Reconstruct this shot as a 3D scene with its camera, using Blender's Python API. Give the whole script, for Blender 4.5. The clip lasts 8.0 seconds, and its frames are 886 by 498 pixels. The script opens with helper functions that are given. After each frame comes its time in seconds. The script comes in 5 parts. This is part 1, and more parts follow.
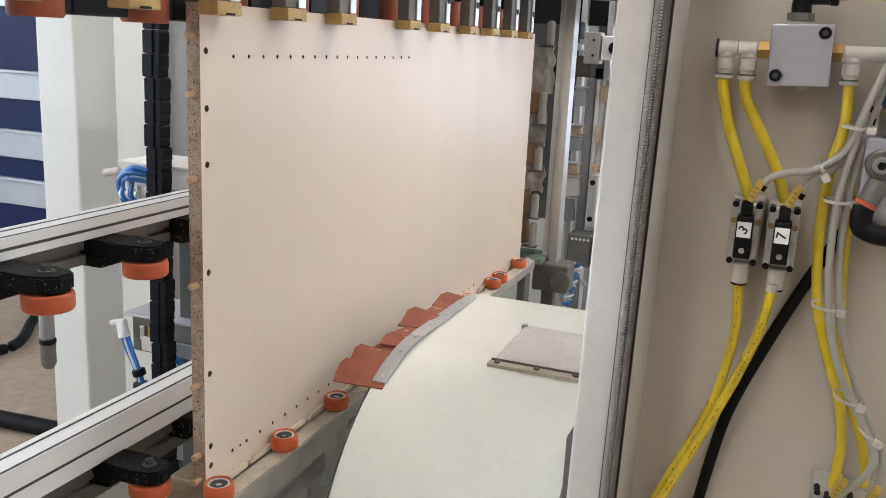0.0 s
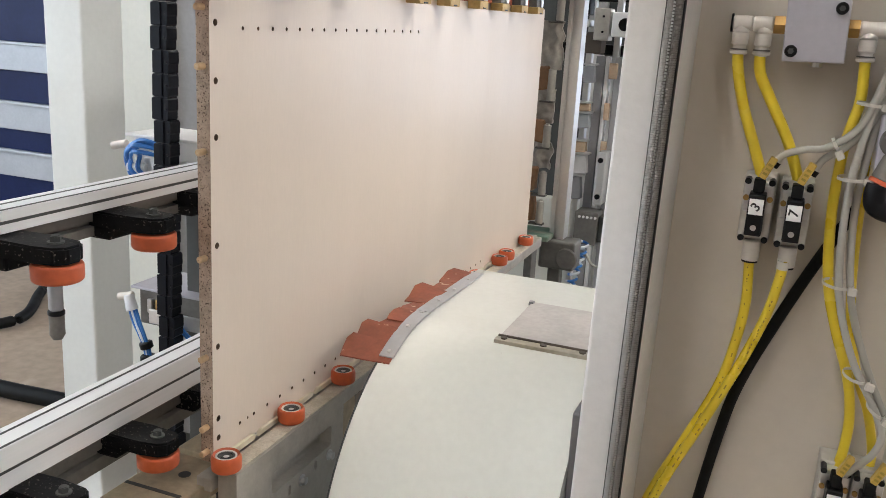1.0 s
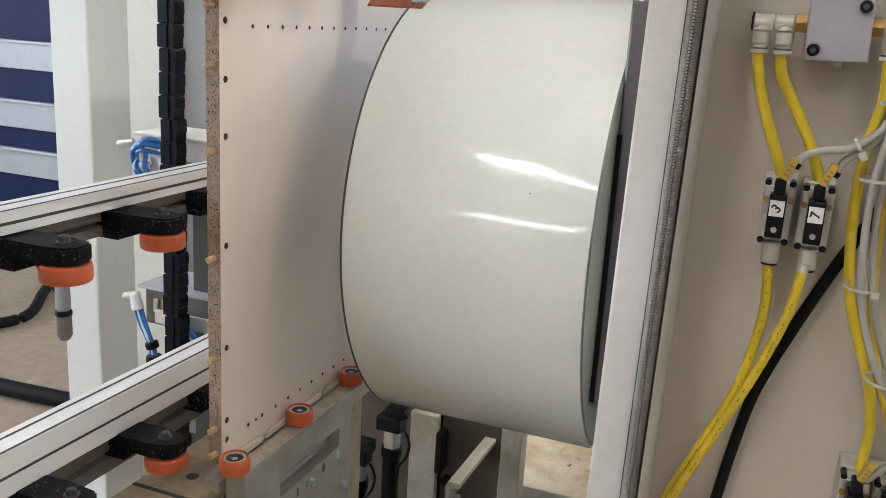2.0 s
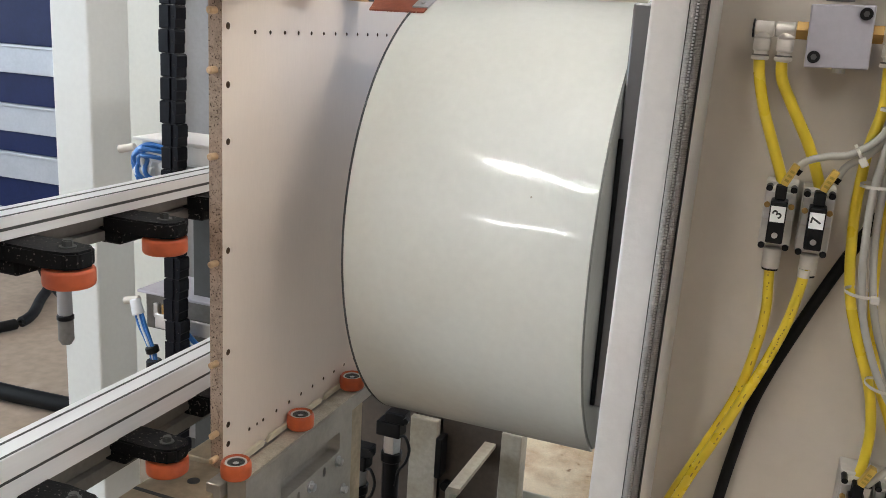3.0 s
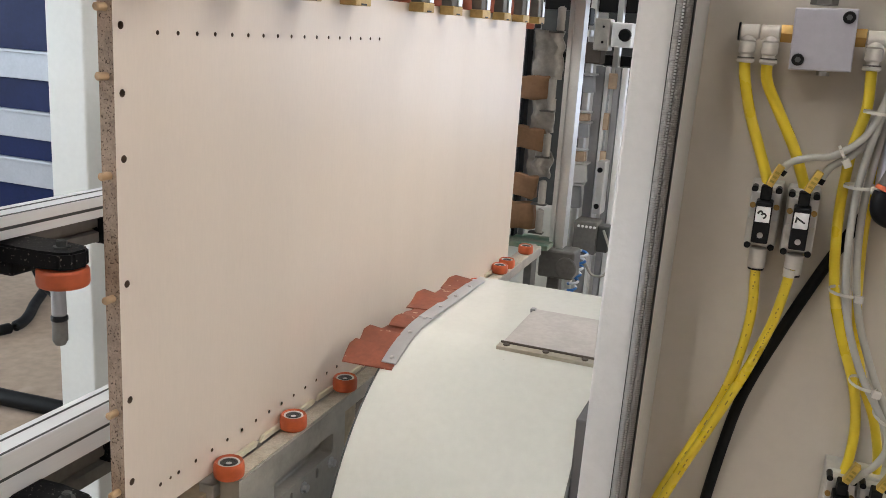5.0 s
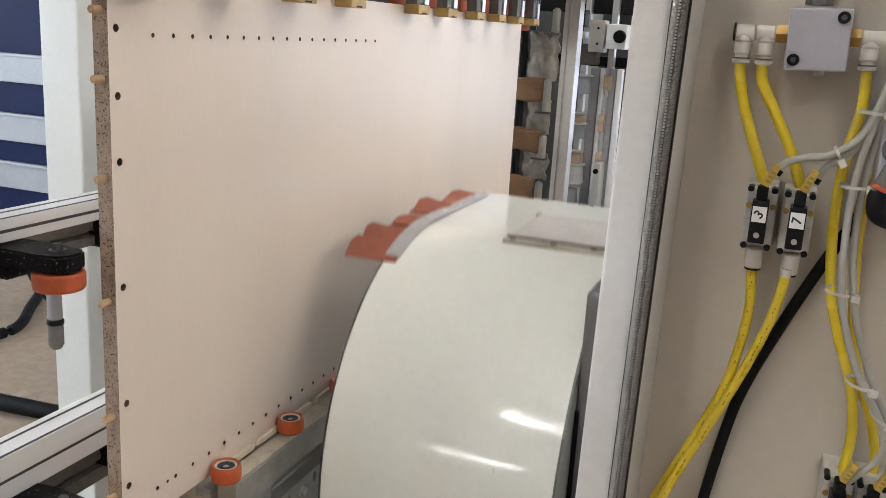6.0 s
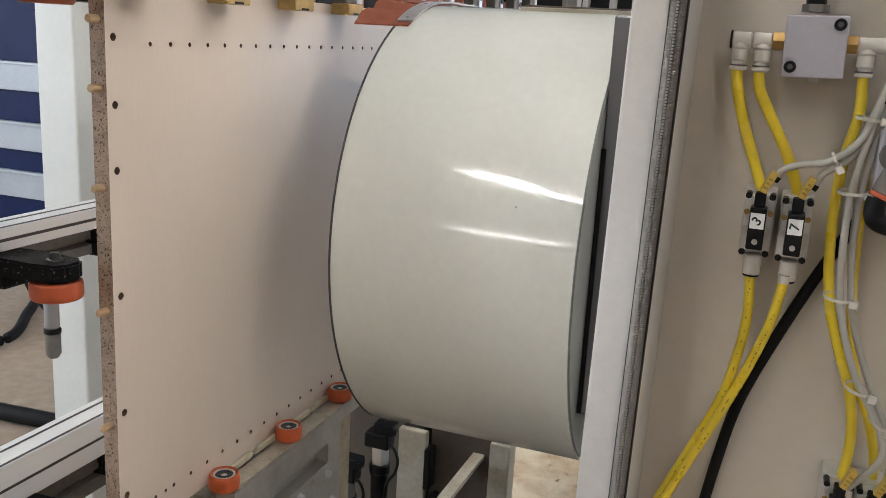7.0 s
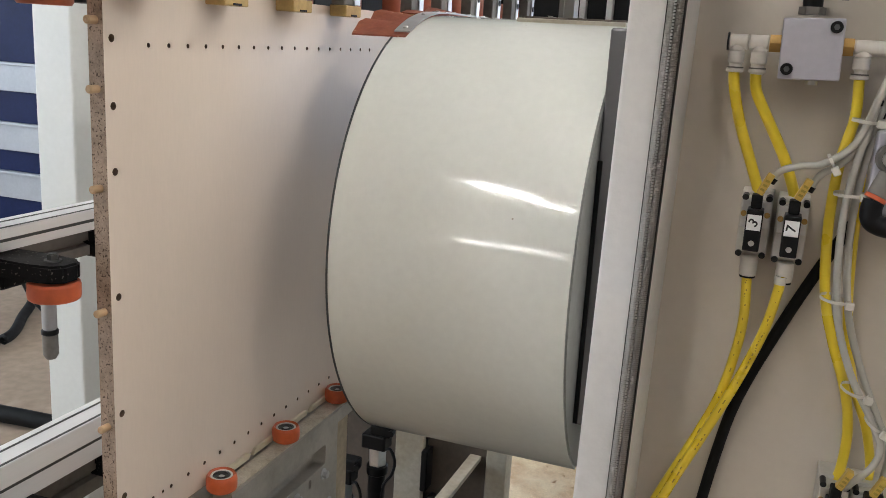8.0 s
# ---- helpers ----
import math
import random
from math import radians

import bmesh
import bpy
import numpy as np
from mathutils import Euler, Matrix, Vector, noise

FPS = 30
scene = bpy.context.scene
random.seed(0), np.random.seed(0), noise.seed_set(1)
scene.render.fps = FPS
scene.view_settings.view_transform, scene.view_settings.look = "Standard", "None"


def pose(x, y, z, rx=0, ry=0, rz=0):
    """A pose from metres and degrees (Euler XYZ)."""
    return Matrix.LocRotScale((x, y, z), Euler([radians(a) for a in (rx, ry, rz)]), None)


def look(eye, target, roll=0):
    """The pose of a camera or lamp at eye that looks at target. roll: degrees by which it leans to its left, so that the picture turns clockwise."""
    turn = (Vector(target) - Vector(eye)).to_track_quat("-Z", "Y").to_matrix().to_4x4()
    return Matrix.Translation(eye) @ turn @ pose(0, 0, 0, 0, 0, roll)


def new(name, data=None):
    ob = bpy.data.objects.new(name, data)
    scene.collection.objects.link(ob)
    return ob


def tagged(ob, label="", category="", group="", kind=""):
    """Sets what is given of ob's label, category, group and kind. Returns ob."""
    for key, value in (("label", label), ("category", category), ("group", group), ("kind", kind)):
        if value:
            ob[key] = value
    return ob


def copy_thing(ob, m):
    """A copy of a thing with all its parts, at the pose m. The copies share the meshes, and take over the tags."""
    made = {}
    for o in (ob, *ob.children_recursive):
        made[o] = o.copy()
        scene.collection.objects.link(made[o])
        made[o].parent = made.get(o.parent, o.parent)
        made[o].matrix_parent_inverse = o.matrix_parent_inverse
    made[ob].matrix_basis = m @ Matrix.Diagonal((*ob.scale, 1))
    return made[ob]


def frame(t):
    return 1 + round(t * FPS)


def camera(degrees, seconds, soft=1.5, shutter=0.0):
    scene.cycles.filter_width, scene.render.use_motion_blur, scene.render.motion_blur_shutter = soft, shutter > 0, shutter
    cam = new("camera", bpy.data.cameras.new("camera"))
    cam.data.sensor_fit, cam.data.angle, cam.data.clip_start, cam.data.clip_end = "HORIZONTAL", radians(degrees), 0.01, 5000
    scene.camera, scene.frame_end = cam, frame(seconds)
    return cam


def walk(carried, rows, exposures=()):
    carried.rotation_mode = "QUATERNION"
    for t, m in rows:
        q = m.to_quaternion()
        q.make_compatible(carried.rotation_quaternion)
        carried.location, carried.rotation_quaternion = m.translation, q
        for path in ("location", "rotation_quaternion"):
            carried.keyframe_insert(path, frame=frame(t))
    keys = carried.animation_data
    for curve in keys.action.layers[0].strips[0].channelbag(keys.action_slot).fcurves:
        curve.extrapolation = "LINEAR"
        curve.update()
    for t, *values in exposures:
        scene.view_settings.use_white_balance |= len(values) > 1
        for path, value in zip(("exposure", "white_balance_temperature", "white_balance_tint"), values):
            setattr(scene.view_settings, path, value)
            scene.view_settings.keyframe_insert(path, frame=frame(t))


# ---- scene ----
cam = camera(52.9, 8.0, soft=0.7, shutter=0.3)
PATH = [
    (0, (0.619, -0.85, 1.422), (-0.076, 0.97, 0.97), 2.8),
    (0.5, (0.617, -0.852, 1.42), (-0.073, 0.963, 0.942), 3.0),
    (1, (0.615, -0.85, 1.419), (-0.084, 0.955, 0.917), 3.3),
    (1.5, (0.606, -0.843, 1.417), (-0.098, 0.96, 0.912), 3.4),
    (3, (0.599, -0.848, 1.418), (-0.103, 0.959, 0.925), 3.5),
    (3.5, (0.6, -0.851, 1.417), (-0.1, 0.958, 0.931), 3.6),
    (4, (0.605, -0.853, 1.416), (-0.093, 0.956, 0.925), 3.5),
    (4.5, (0.607, -0.855, 1.416), (-0.089, 0.956, 0.93), 3.6),
    (6, (0.606, -0.856, 1.415), (-0.08, 0.962, 0.94), 3.4),
    (6.5, (0.603, -0.856, 1.419), (-0.077, 0.964, 0.946), 3.3),
    (7, (0.604, -0.856, 1.417), (-0.076, 0.967, 0.954), 3.2),
    (7.5, (0.603, -0.858, 1.417), (-0.074, 0.967, 0.956), 3.3),
    (8, (0.604, -0.858, 1.417), (-0.07, 0.968, 0.958), 3.3),
]
walk(cam, [(t, look(eye, target, roll)) for t, eye, target, roll in PATH], ((0, 0.0), (3.5, 0.0), (4.5, -0.07), (6.0, -0.03), (6.6, -0.12), (8.0, -0.12)))

# ---- light ----
world = bpy.data.worlds.new("sky")
scene.world = world
world.use_nodes = True
wn = world.node_tree
sky = wn.nodes.new("ShaderNodeTexSky")
sky.sky_type = "NISHITA"
sky.sun_disc = False
sky.sun_elevation, sky.sun_rotation = radians(40), radians(-30)
wn.links.new(sky.outputs[0], wn.nodes["Background"].inputs[0])
wn.nodes["Background"].inputs[1].default_value = 0.12
scene.view_settings.exposure = 0.0

TUBE_GLOW = 104.0
WINDOW_WATTS = 160.0
WEST_WATTS = 820.0


# ---- helpers of this scene ----
def mat(name, base=(0.5, 0.5, 0.5), rough=0.5, metal=0.0, vary=0.15, scale=8.0, grain=60.0, bump=0.05, tint=None, spots=None,
        coat=0.0, stretch=(1, 1, 1), spec=0.5, wave=None):
    """Surface with colour variation at two scales, roughness variation and fine relief. tint: colour of the large stains.
    spots: (colour, threshold, scale) of small specks. wave: (stretch, depth) of slow ripples in the surface."""
    m = bpy.data.materials.new(name)
    m.use_nodes = True
    nt = m.node_tree
    N, L = nt.nodes, nt.links
    p = N["Principled BSDF"]
    p.inputs["Metallic"].default_value = metal
    p.inputs["Coat Weight"].default_value = coat
    p.inputs["Coat Roughness"].default_value = 0.12
    p.inputs["Specular IOR Level"].default_value = spec
    co = N.new("ShaderNodeTexCoord")
    mp = N.new("ShaderNodeMapping")
    mp.inputs["Scale"].default_value = stretch
    L.new(co.outputs["Object"], mp.inputs[0])
    info = N.new("ShaderNodeObjectInfo")
    shift = N.new("ShaderNodeVectorMath")
    shift.operation = "ADD"
    L.new(mp.outputs[0], shift.inputs[0])
    L.new(info.outputs["Random"], shift.inputs[1])
    big = N.new("ShaderNodeTexNoise")
    big.inputs["Scale"].default_value, big.inputs["Detail"].default_value = scale, 5
    fine = N.new("ShaderNodeTexNoise")
    fine.inputs["Scale"].default_value, fine.inputs["Detail"].default_value = grain, 4
    for n in (big, fine):
        L.new(shift.outputs[0], n.inputs["Vector"])
    dark = tint or tuple(c * (1 - vary) for c in base)
    ramp = N.new("ShaderNodeMix")
    ramp.data_type = "RGBA"
    ramp.inputs[6].default_value = (*base, 1)
    ramp.inputs[7].default_value = (*dark, 1)
    rm = N.new("ShaderNodeMapRange")
    rm.inputs[1].default_value, rm.inputs[2].default_value = 0.42, 0.72
    L.new(big.outputs[0], rm.inputs[0])
    L.new(rm.outputs[0], ramp.inputs[0])
    second = N.new("ShaderNodeMix")
    second.data_type = "RGBA"
    second.blend_type = "MULTIPLY"
    second.inputs[0].default_value = min(1.0, vary * 1.6)
    L.new(ramp.outputs[2], second.inputs[6])
    fr = N.new("ShaderNodeMapRange")
    fr.inputs[1].default_value, fr.inputs[2].default_value = 0.3, 0.7
    fr.inputs[3].default_value, fr.inputs[4].default_value = 0.6, 1.1
    L.new(fine.outputs[0], fr.inputs[0])
    L.new(fr.outputs[0], second.inputs[7])
    out = second.outputs[2]
    if spots:
        vor = N.new("ShaderNodeTexNoise")
        vor.inputs["Scale"].default_value, vor.inputs["Detail"].default_value = spots[2], 2
        L.new(shift.outputs[0], vor.inputs["Vector"])
        sr = N.new("ShaderNodeMapRange")
        sr.inputs[1].default_value, sr.inputs[2].default_value = spots[1], spots[1] + 0.05
        L.new(vor.outputs[0], sr.inputs[0])
        sm = N.new("ShaderNodeMix")
        sm.data_type = "RGBA"
        sm.inputs[7].default_value = (*spots[0], 1)
        L.new(sr.outputs[0], sm.inputs[0])
        L.new(out, sm.inputs[6])
        out = sm.outputs[2]
    L.new(out, p.inputs["Base Color"])
    rr = N.new("ShaderNodeMapRange")
    rr.inputs[3].default_value, rr.inputs[4].default_value = max(0.02, rough - 0.08), min(1, rough + 0.1)
    L.new(big.outputs[0], rr.inputs[0])
    L.new(rr.outputs[0], p.inputs["Roughness"])
    if bump:
        b = N.new("ShaderNodeBump")
        b.inputs["Strength"].default_value, b.inputs["Distance"].default_value = bump, 0.002
        L.new(fine.outputs[0], b.inputs["Height"])
        L.new(b.outputs[0], p.inputs["Normal"])
        if wave:
            wm = N.new("ShaderNodeMapping")
            wm.inputs["Scale"].default_value = wave[0]
            L.new(co.outputs["Object"], wm.inputs[0])
            wt = N.new("ShaderNodeTexNoise")
            wt.inputs["Scale"].default_value, wt.inputs["Detail"].default_value = 1.0, 2
            L.new(wm.outputs[0], wt.inputs["Vector"])
            wb = N.new("ShaderNodeBump")
            wb.inputs["Strength"].default_value, wb.inputs["Distance"].default_value = 1.0, wave[1]
            L.new(wt.outputs[0], wb.inputs["Height"])
            L.new(wb.outputs[0], b.inputs["Normal"])
    return m


def glow(name, colour, strength):
    m = bpy.data.materials.new(name)
    m.use_nodes = True
    p = m.node_tree.nodes["Principled BSDF"]
    p.inputs["Base Color"].default_value = (0.8, 0.8, 0.8, 1)
    p.inputs["Emission Color"].default_value = (*colour, 1)
    p.inputs["Emission Strength"].default_value = strength
    return m


def clear(name, colour=(0.9, 0.9, 0.9), rough=0.1, ior=1.45):
    m = bpy.data.materials.new(name)
    m.use_nodes = True
    p = m.node_tree.nodes["Principled BSDF"]
    p.inputs["Base Color"].default_value = (*colour, 1)
    p.inputs["Roughness"].default_value = rough
    p.inputs["Transmission Weight"].default_value = 1.0
    p.inputs["IOR"].default_value = ior
    return m


def thing(name, label, category, at=(0, 0, 0), group="", kind=""):
    ob = new(name)
    ob.location = at
    ob.empty_display_size = 0.05
    return tagged(ob, label, category, group, kind)


def part(name, bm, material, parent=None, label="", smooth=False, at=(0, 0, 0), angle=35):
    """One bmesh as one mesh object; a list of materials fills its slots. Coordinates are in the parent's space."""
    me = bpy.data.meshes.new(name)
    bmesh.ops.recalc_face_normals(bm, faces=bm.faces)
    bm.to_mesh(me)
    bm.free()
    for m in material if isinstance(material, list) else [material]:
        me.materials.append(m)
    if smooth:
        me.shade_smooth()
        me.set_sharp_from_angle(angle=radians(angle))
    ob = new(name, me)
    ob.location = at
    if parent:
        ob.parent = parent
    if label:
        ob["label"] = label
    return ob


def box(bm, x0, x1, y0, y1, z0, z1, bevel=0.0, slot=0, turn=None, seg=2):
    """A bevelled block between two corners; turn: a matrix applied to it."""
    r = bmesh.ops.create_cube(bm, size=1)
    vs = r["verts"]
    for v in vs:
        v.co = Vector(((x0 + x1) / 2 + v.co.x * (x1 - x0), (y0 + y1) / 2 + v.co.y * (y1 - y0), (z0 + z1) / 2 + v.co.z * (z1 - z0)))
    es = list({e for v in vs for e in v.link_edges})
    fs = set(f for v in vs for f in v.link_faces)
    if bevel:
        res = bmesh.ops.bevel(bm, geom=es, offset=bevel, segments=seg, profile=0.5, affect="EDGES", clamp_overlap=True)
        fs |= set(res["faces"])
        vs = list({v for f in fs if f.is_valid for v in f.verts})
    for f in fs:
        if f.is_valid:
            f.material_index = slot
    if turn:
        for v in vs:
            v.co = turn @ v.co
    return vs


def cyl(bm, a, b, r, seg=24, r2=None, slot=0, bevel=0.0):
    """A cylinder or cone from a to b."""
    a, b = Vector(a), Vector(b)
    d = b - a
    n = d.to_track_quat("Z", "Y").to_matrix()
    r2 = r if r2 is None else r2
    prof = [(0, r), (d.length, r2)]
    if bevel:
        prof = [(0, r - bevel), (bevel, r), (d.length - bevel, r2), (d.length, r2 - bevel)]
    rings = []
    for h, rad in prof:
        rings.append([bm.verts.new(a + n @ Vector((rad * math.cos(2 * math.pi * i / seg), rad * math.sin(2 * math.pi * i / seg), h))) for i in range(seg)])
    fs = []
    for p, q in zip(rings, rings[1:]):
        for i in range(seg):
            fs.append(bm.faces.new((p[i], p[(i + 1) % seg], q[(i + 1) % seg], q[i])))
    fs.append(bm.faces.new(rings[0][::-1]))
    fs.append(bm.faces.new(rings[-1]))
    for f in fs:
        f.material_index = slot


def lathe(bm, prof, seg=32, at=(0, 0, 0), axis=(0, 0, 1), slot=0):
    """A closed ring profile of (radius, height) turned about an axis."""
    n = Vector(axis).to_track_quat("Z", "Y").to_matrix()
    rings = []
    for k in range(seg):
        c, s = math.cos(2 * math.pi * k / seg), math.sin(2 * math.pi * k / seg)
        rings.append([bm.verts.new(Vector(at) + n @ Vector((r * c, r * s, h))) for r, h in prof])
    m = len(prof)
    for k in range(seg):
        p, q = rings[k], rings[(k + 1) % seg]
        for i in range(m):
            f = bm.faces.new((p[i], q[i], q[(i + 1) % m], p[(i + 1) % m]))
            f.material_index = slot


def spline(pts, n=10):
    """A smooth row of points through the given ones."""
    p = [Vector(q) for q in pts]
    p = [2 * p[0] - p[1]] + p + [2 * p[-1] - p[-2]]
    out = []
    for a, b, c, d in zip(p, p[1:], p[2:], p[3:]):
        for i in range(n):
            t = i / n
            out.append(0.5 * (2 * b + (c - a) * t + (2 * a - 5 * b + 4 * c - d) * t * t + (3 * b - a - 3 * c + d) * t ** 3))
    return out + [p[-2]]


def hose(bm, pts, r, seg=12, n=10, slot=0):
    """A round hose along a smooth line."""
    line = spline(pts, n)
    up = Vector((0, 1, 0.02)).normalized()
    rings = []
    for i, q in enumerate(line):
        d = (line[min(i + 1, len(line) - 1)] - line[max(i - 1, 0)]).normalized()
        s = d.cross(up)
        s = s.normalized() if s.length > 1e-4 else Vector((1, 0, 0))
        u = s.cross(d).normalized()
        rings.append([bm.verts.new(q + r * (math.cos(2 * math.pi * k / seg) * s + math.sin(2 * math.pi * k / seg) * u)) for k in range(seg)])
    for a, b in zip(rings, rings[1:]):
        for k in range(seg):
            f = bm.faces.new((a[k], a[(k + 1) % seg], b[(k + 1) % seg], b[k]))
            f.material_index = slot
    bm.faces.new(rings[0][::-1])
    bm.faces.new(rings[-1])


def extrude(bm, poly, lo, hi, axis="y", slot=0):
    """A closed outline, of pairs, drawn out along an axis. Pairs are (x, z) for y, (y, z) for x, (x, y) for z."""
    def at(p, h):
        return {"y": (p[0], h, p[1]), "x": (h, p[0], p[1]), "z": (p[0], p[1], h)}[axis]
    a = [bm.verts.new(at(p, lo)) for p in poly]
    b = [bm.verts.new(at(p, hi)) for p in poly]
    n = len(poly)
    fs = [bm.faces.new(a[::-1]), bm.faces.new(b)]
    fs += [bm.faces.new((a[i], a[(i + 1) % n], b[(i + 1) % n], b[i])) for i in range(n)]
    for f in fs:
        f.material_index = slot
    return fs


def drilled(bm, holes):
    """Cuts round holes (a, b, r) into a bmesh and returns the result; the walls of the holes take slot 2."""
    me, cut = bpy.data.meshes.new("body"), bpy.data.meshes.new("cut")
    bmesh.ops.recalc_face_normals(bm, faces=bm.faces)
    bm.to_mesh(me)
    bm.free()
    cb = bmesh.new()
    for a, b, r in holes:
        cyl(cb, a, b, r, 16, slot=2)
    bmesh.ops.recalc_face_normals(cb, faces=cb.faces)
    cb.to_mesh(cut)
    cb.free()
    for m in (me, cut):
        for _ in range(3):
            m.materials.append(None)
    a, b = new("body", me), new("cut", cut)
    mod = a.modifiers.new("cut", "BOOLEAN")
    mod.operation, mod.object, mod.solver = "DIFFERENCE", b, "EXACT"
    bpy.context.view_layer.update()
    res = bpy.data.meshes.new_from_object(a.evaluated_get(bpy.context.evaluated_depsgraph_get()))
    bm = bmesh.new()
    bm.from_mesh(res)
    for o in (a, b):
        bpy.data.objects.remove(o)
    for m in (me, cut, res):
        bpy.data.meshes.remove(m)
    return bm


def slab(bm, x0, x1, y0, y1, z0, z1, slot=0):
    box(bm, x0, x1, y0, y1, z0, z1, 0, slot)


# ---- materials ----
LAMINATE = mat("cream laminate", (0.765, 0.645, 0.54), 0.33, vary=0.04, scale=3, grain=160, bump=0.03, stretch=(1, 2.5, 0.35), wave=((1, 6, 0.35), 0.0036))
CHIP = mat("chipboard", (0.47, 0.34, 0.25), 0.85, vary=0.35, scale=120, grain=420, bump=0.5, spots=((0.10, 0.06, 0.035), 0.60, 430))
HOLE = mat("drilled chipboard", (0.16, 0.10, 0.06), 0.9, vary=0.3, scale=100, grain=300, bump=0.2)
BEECH = mat("beech dowel", (0.62, 0.42, 0.24), 0.6, vary=0.15, scale=30, grain=300, stretch=(1, 0.1, 1))
CREAM = mat("cream painted steel", (0.79, 0.805, 0.755), 0.07, vary=0.05, scale=5, grain=90, bump=0.006, coat=0.6, spots=((0.22, 0.17, 0.10), 0.79, 60), wave=((9, 9, 9), 0.0010))
ENAMEL = mat("cream machine enamel", (0.68, 0.675, 0.61), 0.4, vary=0.06, scale=4, grain=70, bump=0.06)
ORANGE_PEEL = mat("grey white textured paint", (0.70, 0.68, 0.66), 0.42, vary=0.07, scale=14, grain=130, bump=0.4)
CABINET = mat("beige cabinet paint", (0.56, 0.507, 0.437), 0.5, vary=0.05, scale=3, grain=70, bump=0.08)
ALU = mat("anodised aluminium", (0.78, 0.78, 0.77), 0.34, 0.85, vary=0.08, scale=6, grain=200, bump=0.04, stretch=(1, 0.05, 1))
ALU_BAR = mat("pale anodised aluminium", (0.9, 0.9, 0.9), 0.36, 0.15, vary=0.06, scale=5, grain=200, bump=0.03, stretch=(1, 0.05, 1))
ALU_DULL = mat("dusty milled aluminium", (0.50, 0.47, 0.42), 0.42, 0.5, vary=0.14, scale=9, grain=140, bump=0.1, tint=(0.34, 0.315, 0.275))
BAR_TOP = mat("sawdust-covered aluminium", (0.62, 0.575, 0.48), 0.55, 0.35, vary=0.3, scale=70, grain=420, bump=0.2, tint=(0.50, 0.44, 0.34))
CREAM_STRIP = mat("worn cream plastic strip", (0.72, 0.64, 0.48), 0.5, vary=0.12, scale=30, grain=120, bump=0.06)
STEEL = mat("bright steel", (0.66, 0.66, 0.66), 0.3, 1.0, vary=0.12, scale=30, grain=200, bump=0.05)
ZINC = mat("galvanised strip", (0.50, 0.51, 0.53), 0.45, 0.55, vary=0.08, scale=20, grain=160, bump=0.05)
BRASS = mat("brass", (0.45, 0.29, 0.11), 0.55, 1.0, vary=0.12, scale=30, grain=150, bump=0.05)
PAD = mat("worn yellow plastic pad", (0.55, 0.37, 0.13), 0.5, vary=0.25, scale=30, grain=150, bump=0.1)
ORANGE = mat("orange polyurethane", (0.64, 0.125, 0.038), 0.45, vary=0.16, scale=25, grain=150, bump=0.06, tint=(0.5, 0.10, 0.04))
REDBROWN = mat("red-brown polyurethane", (0.40, 0.095, 0.045), 0.4, vary=0.18, scale=20, grain=120, bump=0.05)
FLAP = mat("red-brown rubber curtain", (0.29, 0.080, 0.042), 0.6, vary=0.25, scale=22, grain=140, bump=0.25, spots=((0.6, 0.42, 0.3), 0.68, 60))
BLACK = mat("black plastic", (0.005, 0.005, 0.006), 0.42, spec=0.22, vary=0.3, scale=18, grain=120, bump=0.08)
DUSTY_BLACK = mat("dusty black plastic", (0.006, 0.006, 0.007), 0.6, spec=0.14, vary=0.3, scale=12, grain=160, bump=0.2, spots=((0.11, 0.10, 0.09), 0.64, 260))
RUBBER = mat("black rubber", (0.005, 0.005, 0.005), 0.6, spec=0.18, vary=0.3, scale=20, grain=150, bump=0.1)
CHAIN = mat("black chain plastic", (0.004, 0.005, 0.009), 0.42, spec=0.16, vary=0.3, scale=20, grain=120, bump=0.06)
DARK = mat("dark grey painted steel", (0.06, 0.063, 0.06), 0.5, vary=0.15, scale=9, grain=90, bump=0.06)
GLOSS = mat("glossy grey paint", (0.17, 0.17, 0.18), 0.2, 0.3, vary=0.08, scale=9, grain=90, bump=0.02)
END = mat("mid grey end plate paint", (0.21, 0.215, 0.205), 0.5, vary=0.12, scale=9, grain=90, bump=0.05)
GREY = mat("grey painted steel", (0.30, 0.30, 0.31), 0.45, vary=0.1, scale=8, grain=90, bump=0.05)
# dirty steel; also stands in for shade on the regulator's port and stub
DULL = mat("dirty grey steel", (0.17, 0.16, 0.145), 0.55, 0.3, vary=0.25, scale=14, grain=100, bump=0.1)
YELLOW = mat("yellow polyurethane tube", (0.74, 0.55, 0.035), 0.28, vary=0.12, scale=20, grain=60, bump=0.02)
MARK = mat("faded print", (0.30, 0.22, 0.03), 0.5, vary=0.2, scale=60, grain=200, bump=0)
CABLE = mat("grey cable sheath", (0.41, 0.395, 0.35), 0.45, vary=0.1, scale=30, grain=120, bump=0.03)
TIE = mat("translucent nylon", (0.58, 0.55, 0.49), 0.35, vary=0.08, scale=30, grain=100, bump=0.02)
FITTING = mat("light grey fitting plastic", (0.62, 0.58, 0.53), 0.35, vary=0.08, scale=20, grain=100, bump=0.03)
BLOCK = mat("silver manifold block", (0.46, 0.45, 0.50), 0.48, 0.35, vary=0.06, scale=20, grain=200, bump=0.05)
VALVE = mat("cast valve body", (0.58, 0.56, 0.52), 0.45, 0.3, vary=0.12, scale=25, grain=160, bump=0.12)
PAPER = mat("white label", (0.82, 0.82, 0.80), 0.6, vary=0.04, scale=30, grain=100, bump=0)
INK = mat("black ink", (0.02, 0.02, 0.02), 0.5, vary=0.1, bump=0)
BLUE = mat("blue pneumatic tube", (0.03, 0.16, 0.48), 0.3, vary=0.12, scale=20, grain=80, bump=0.02)
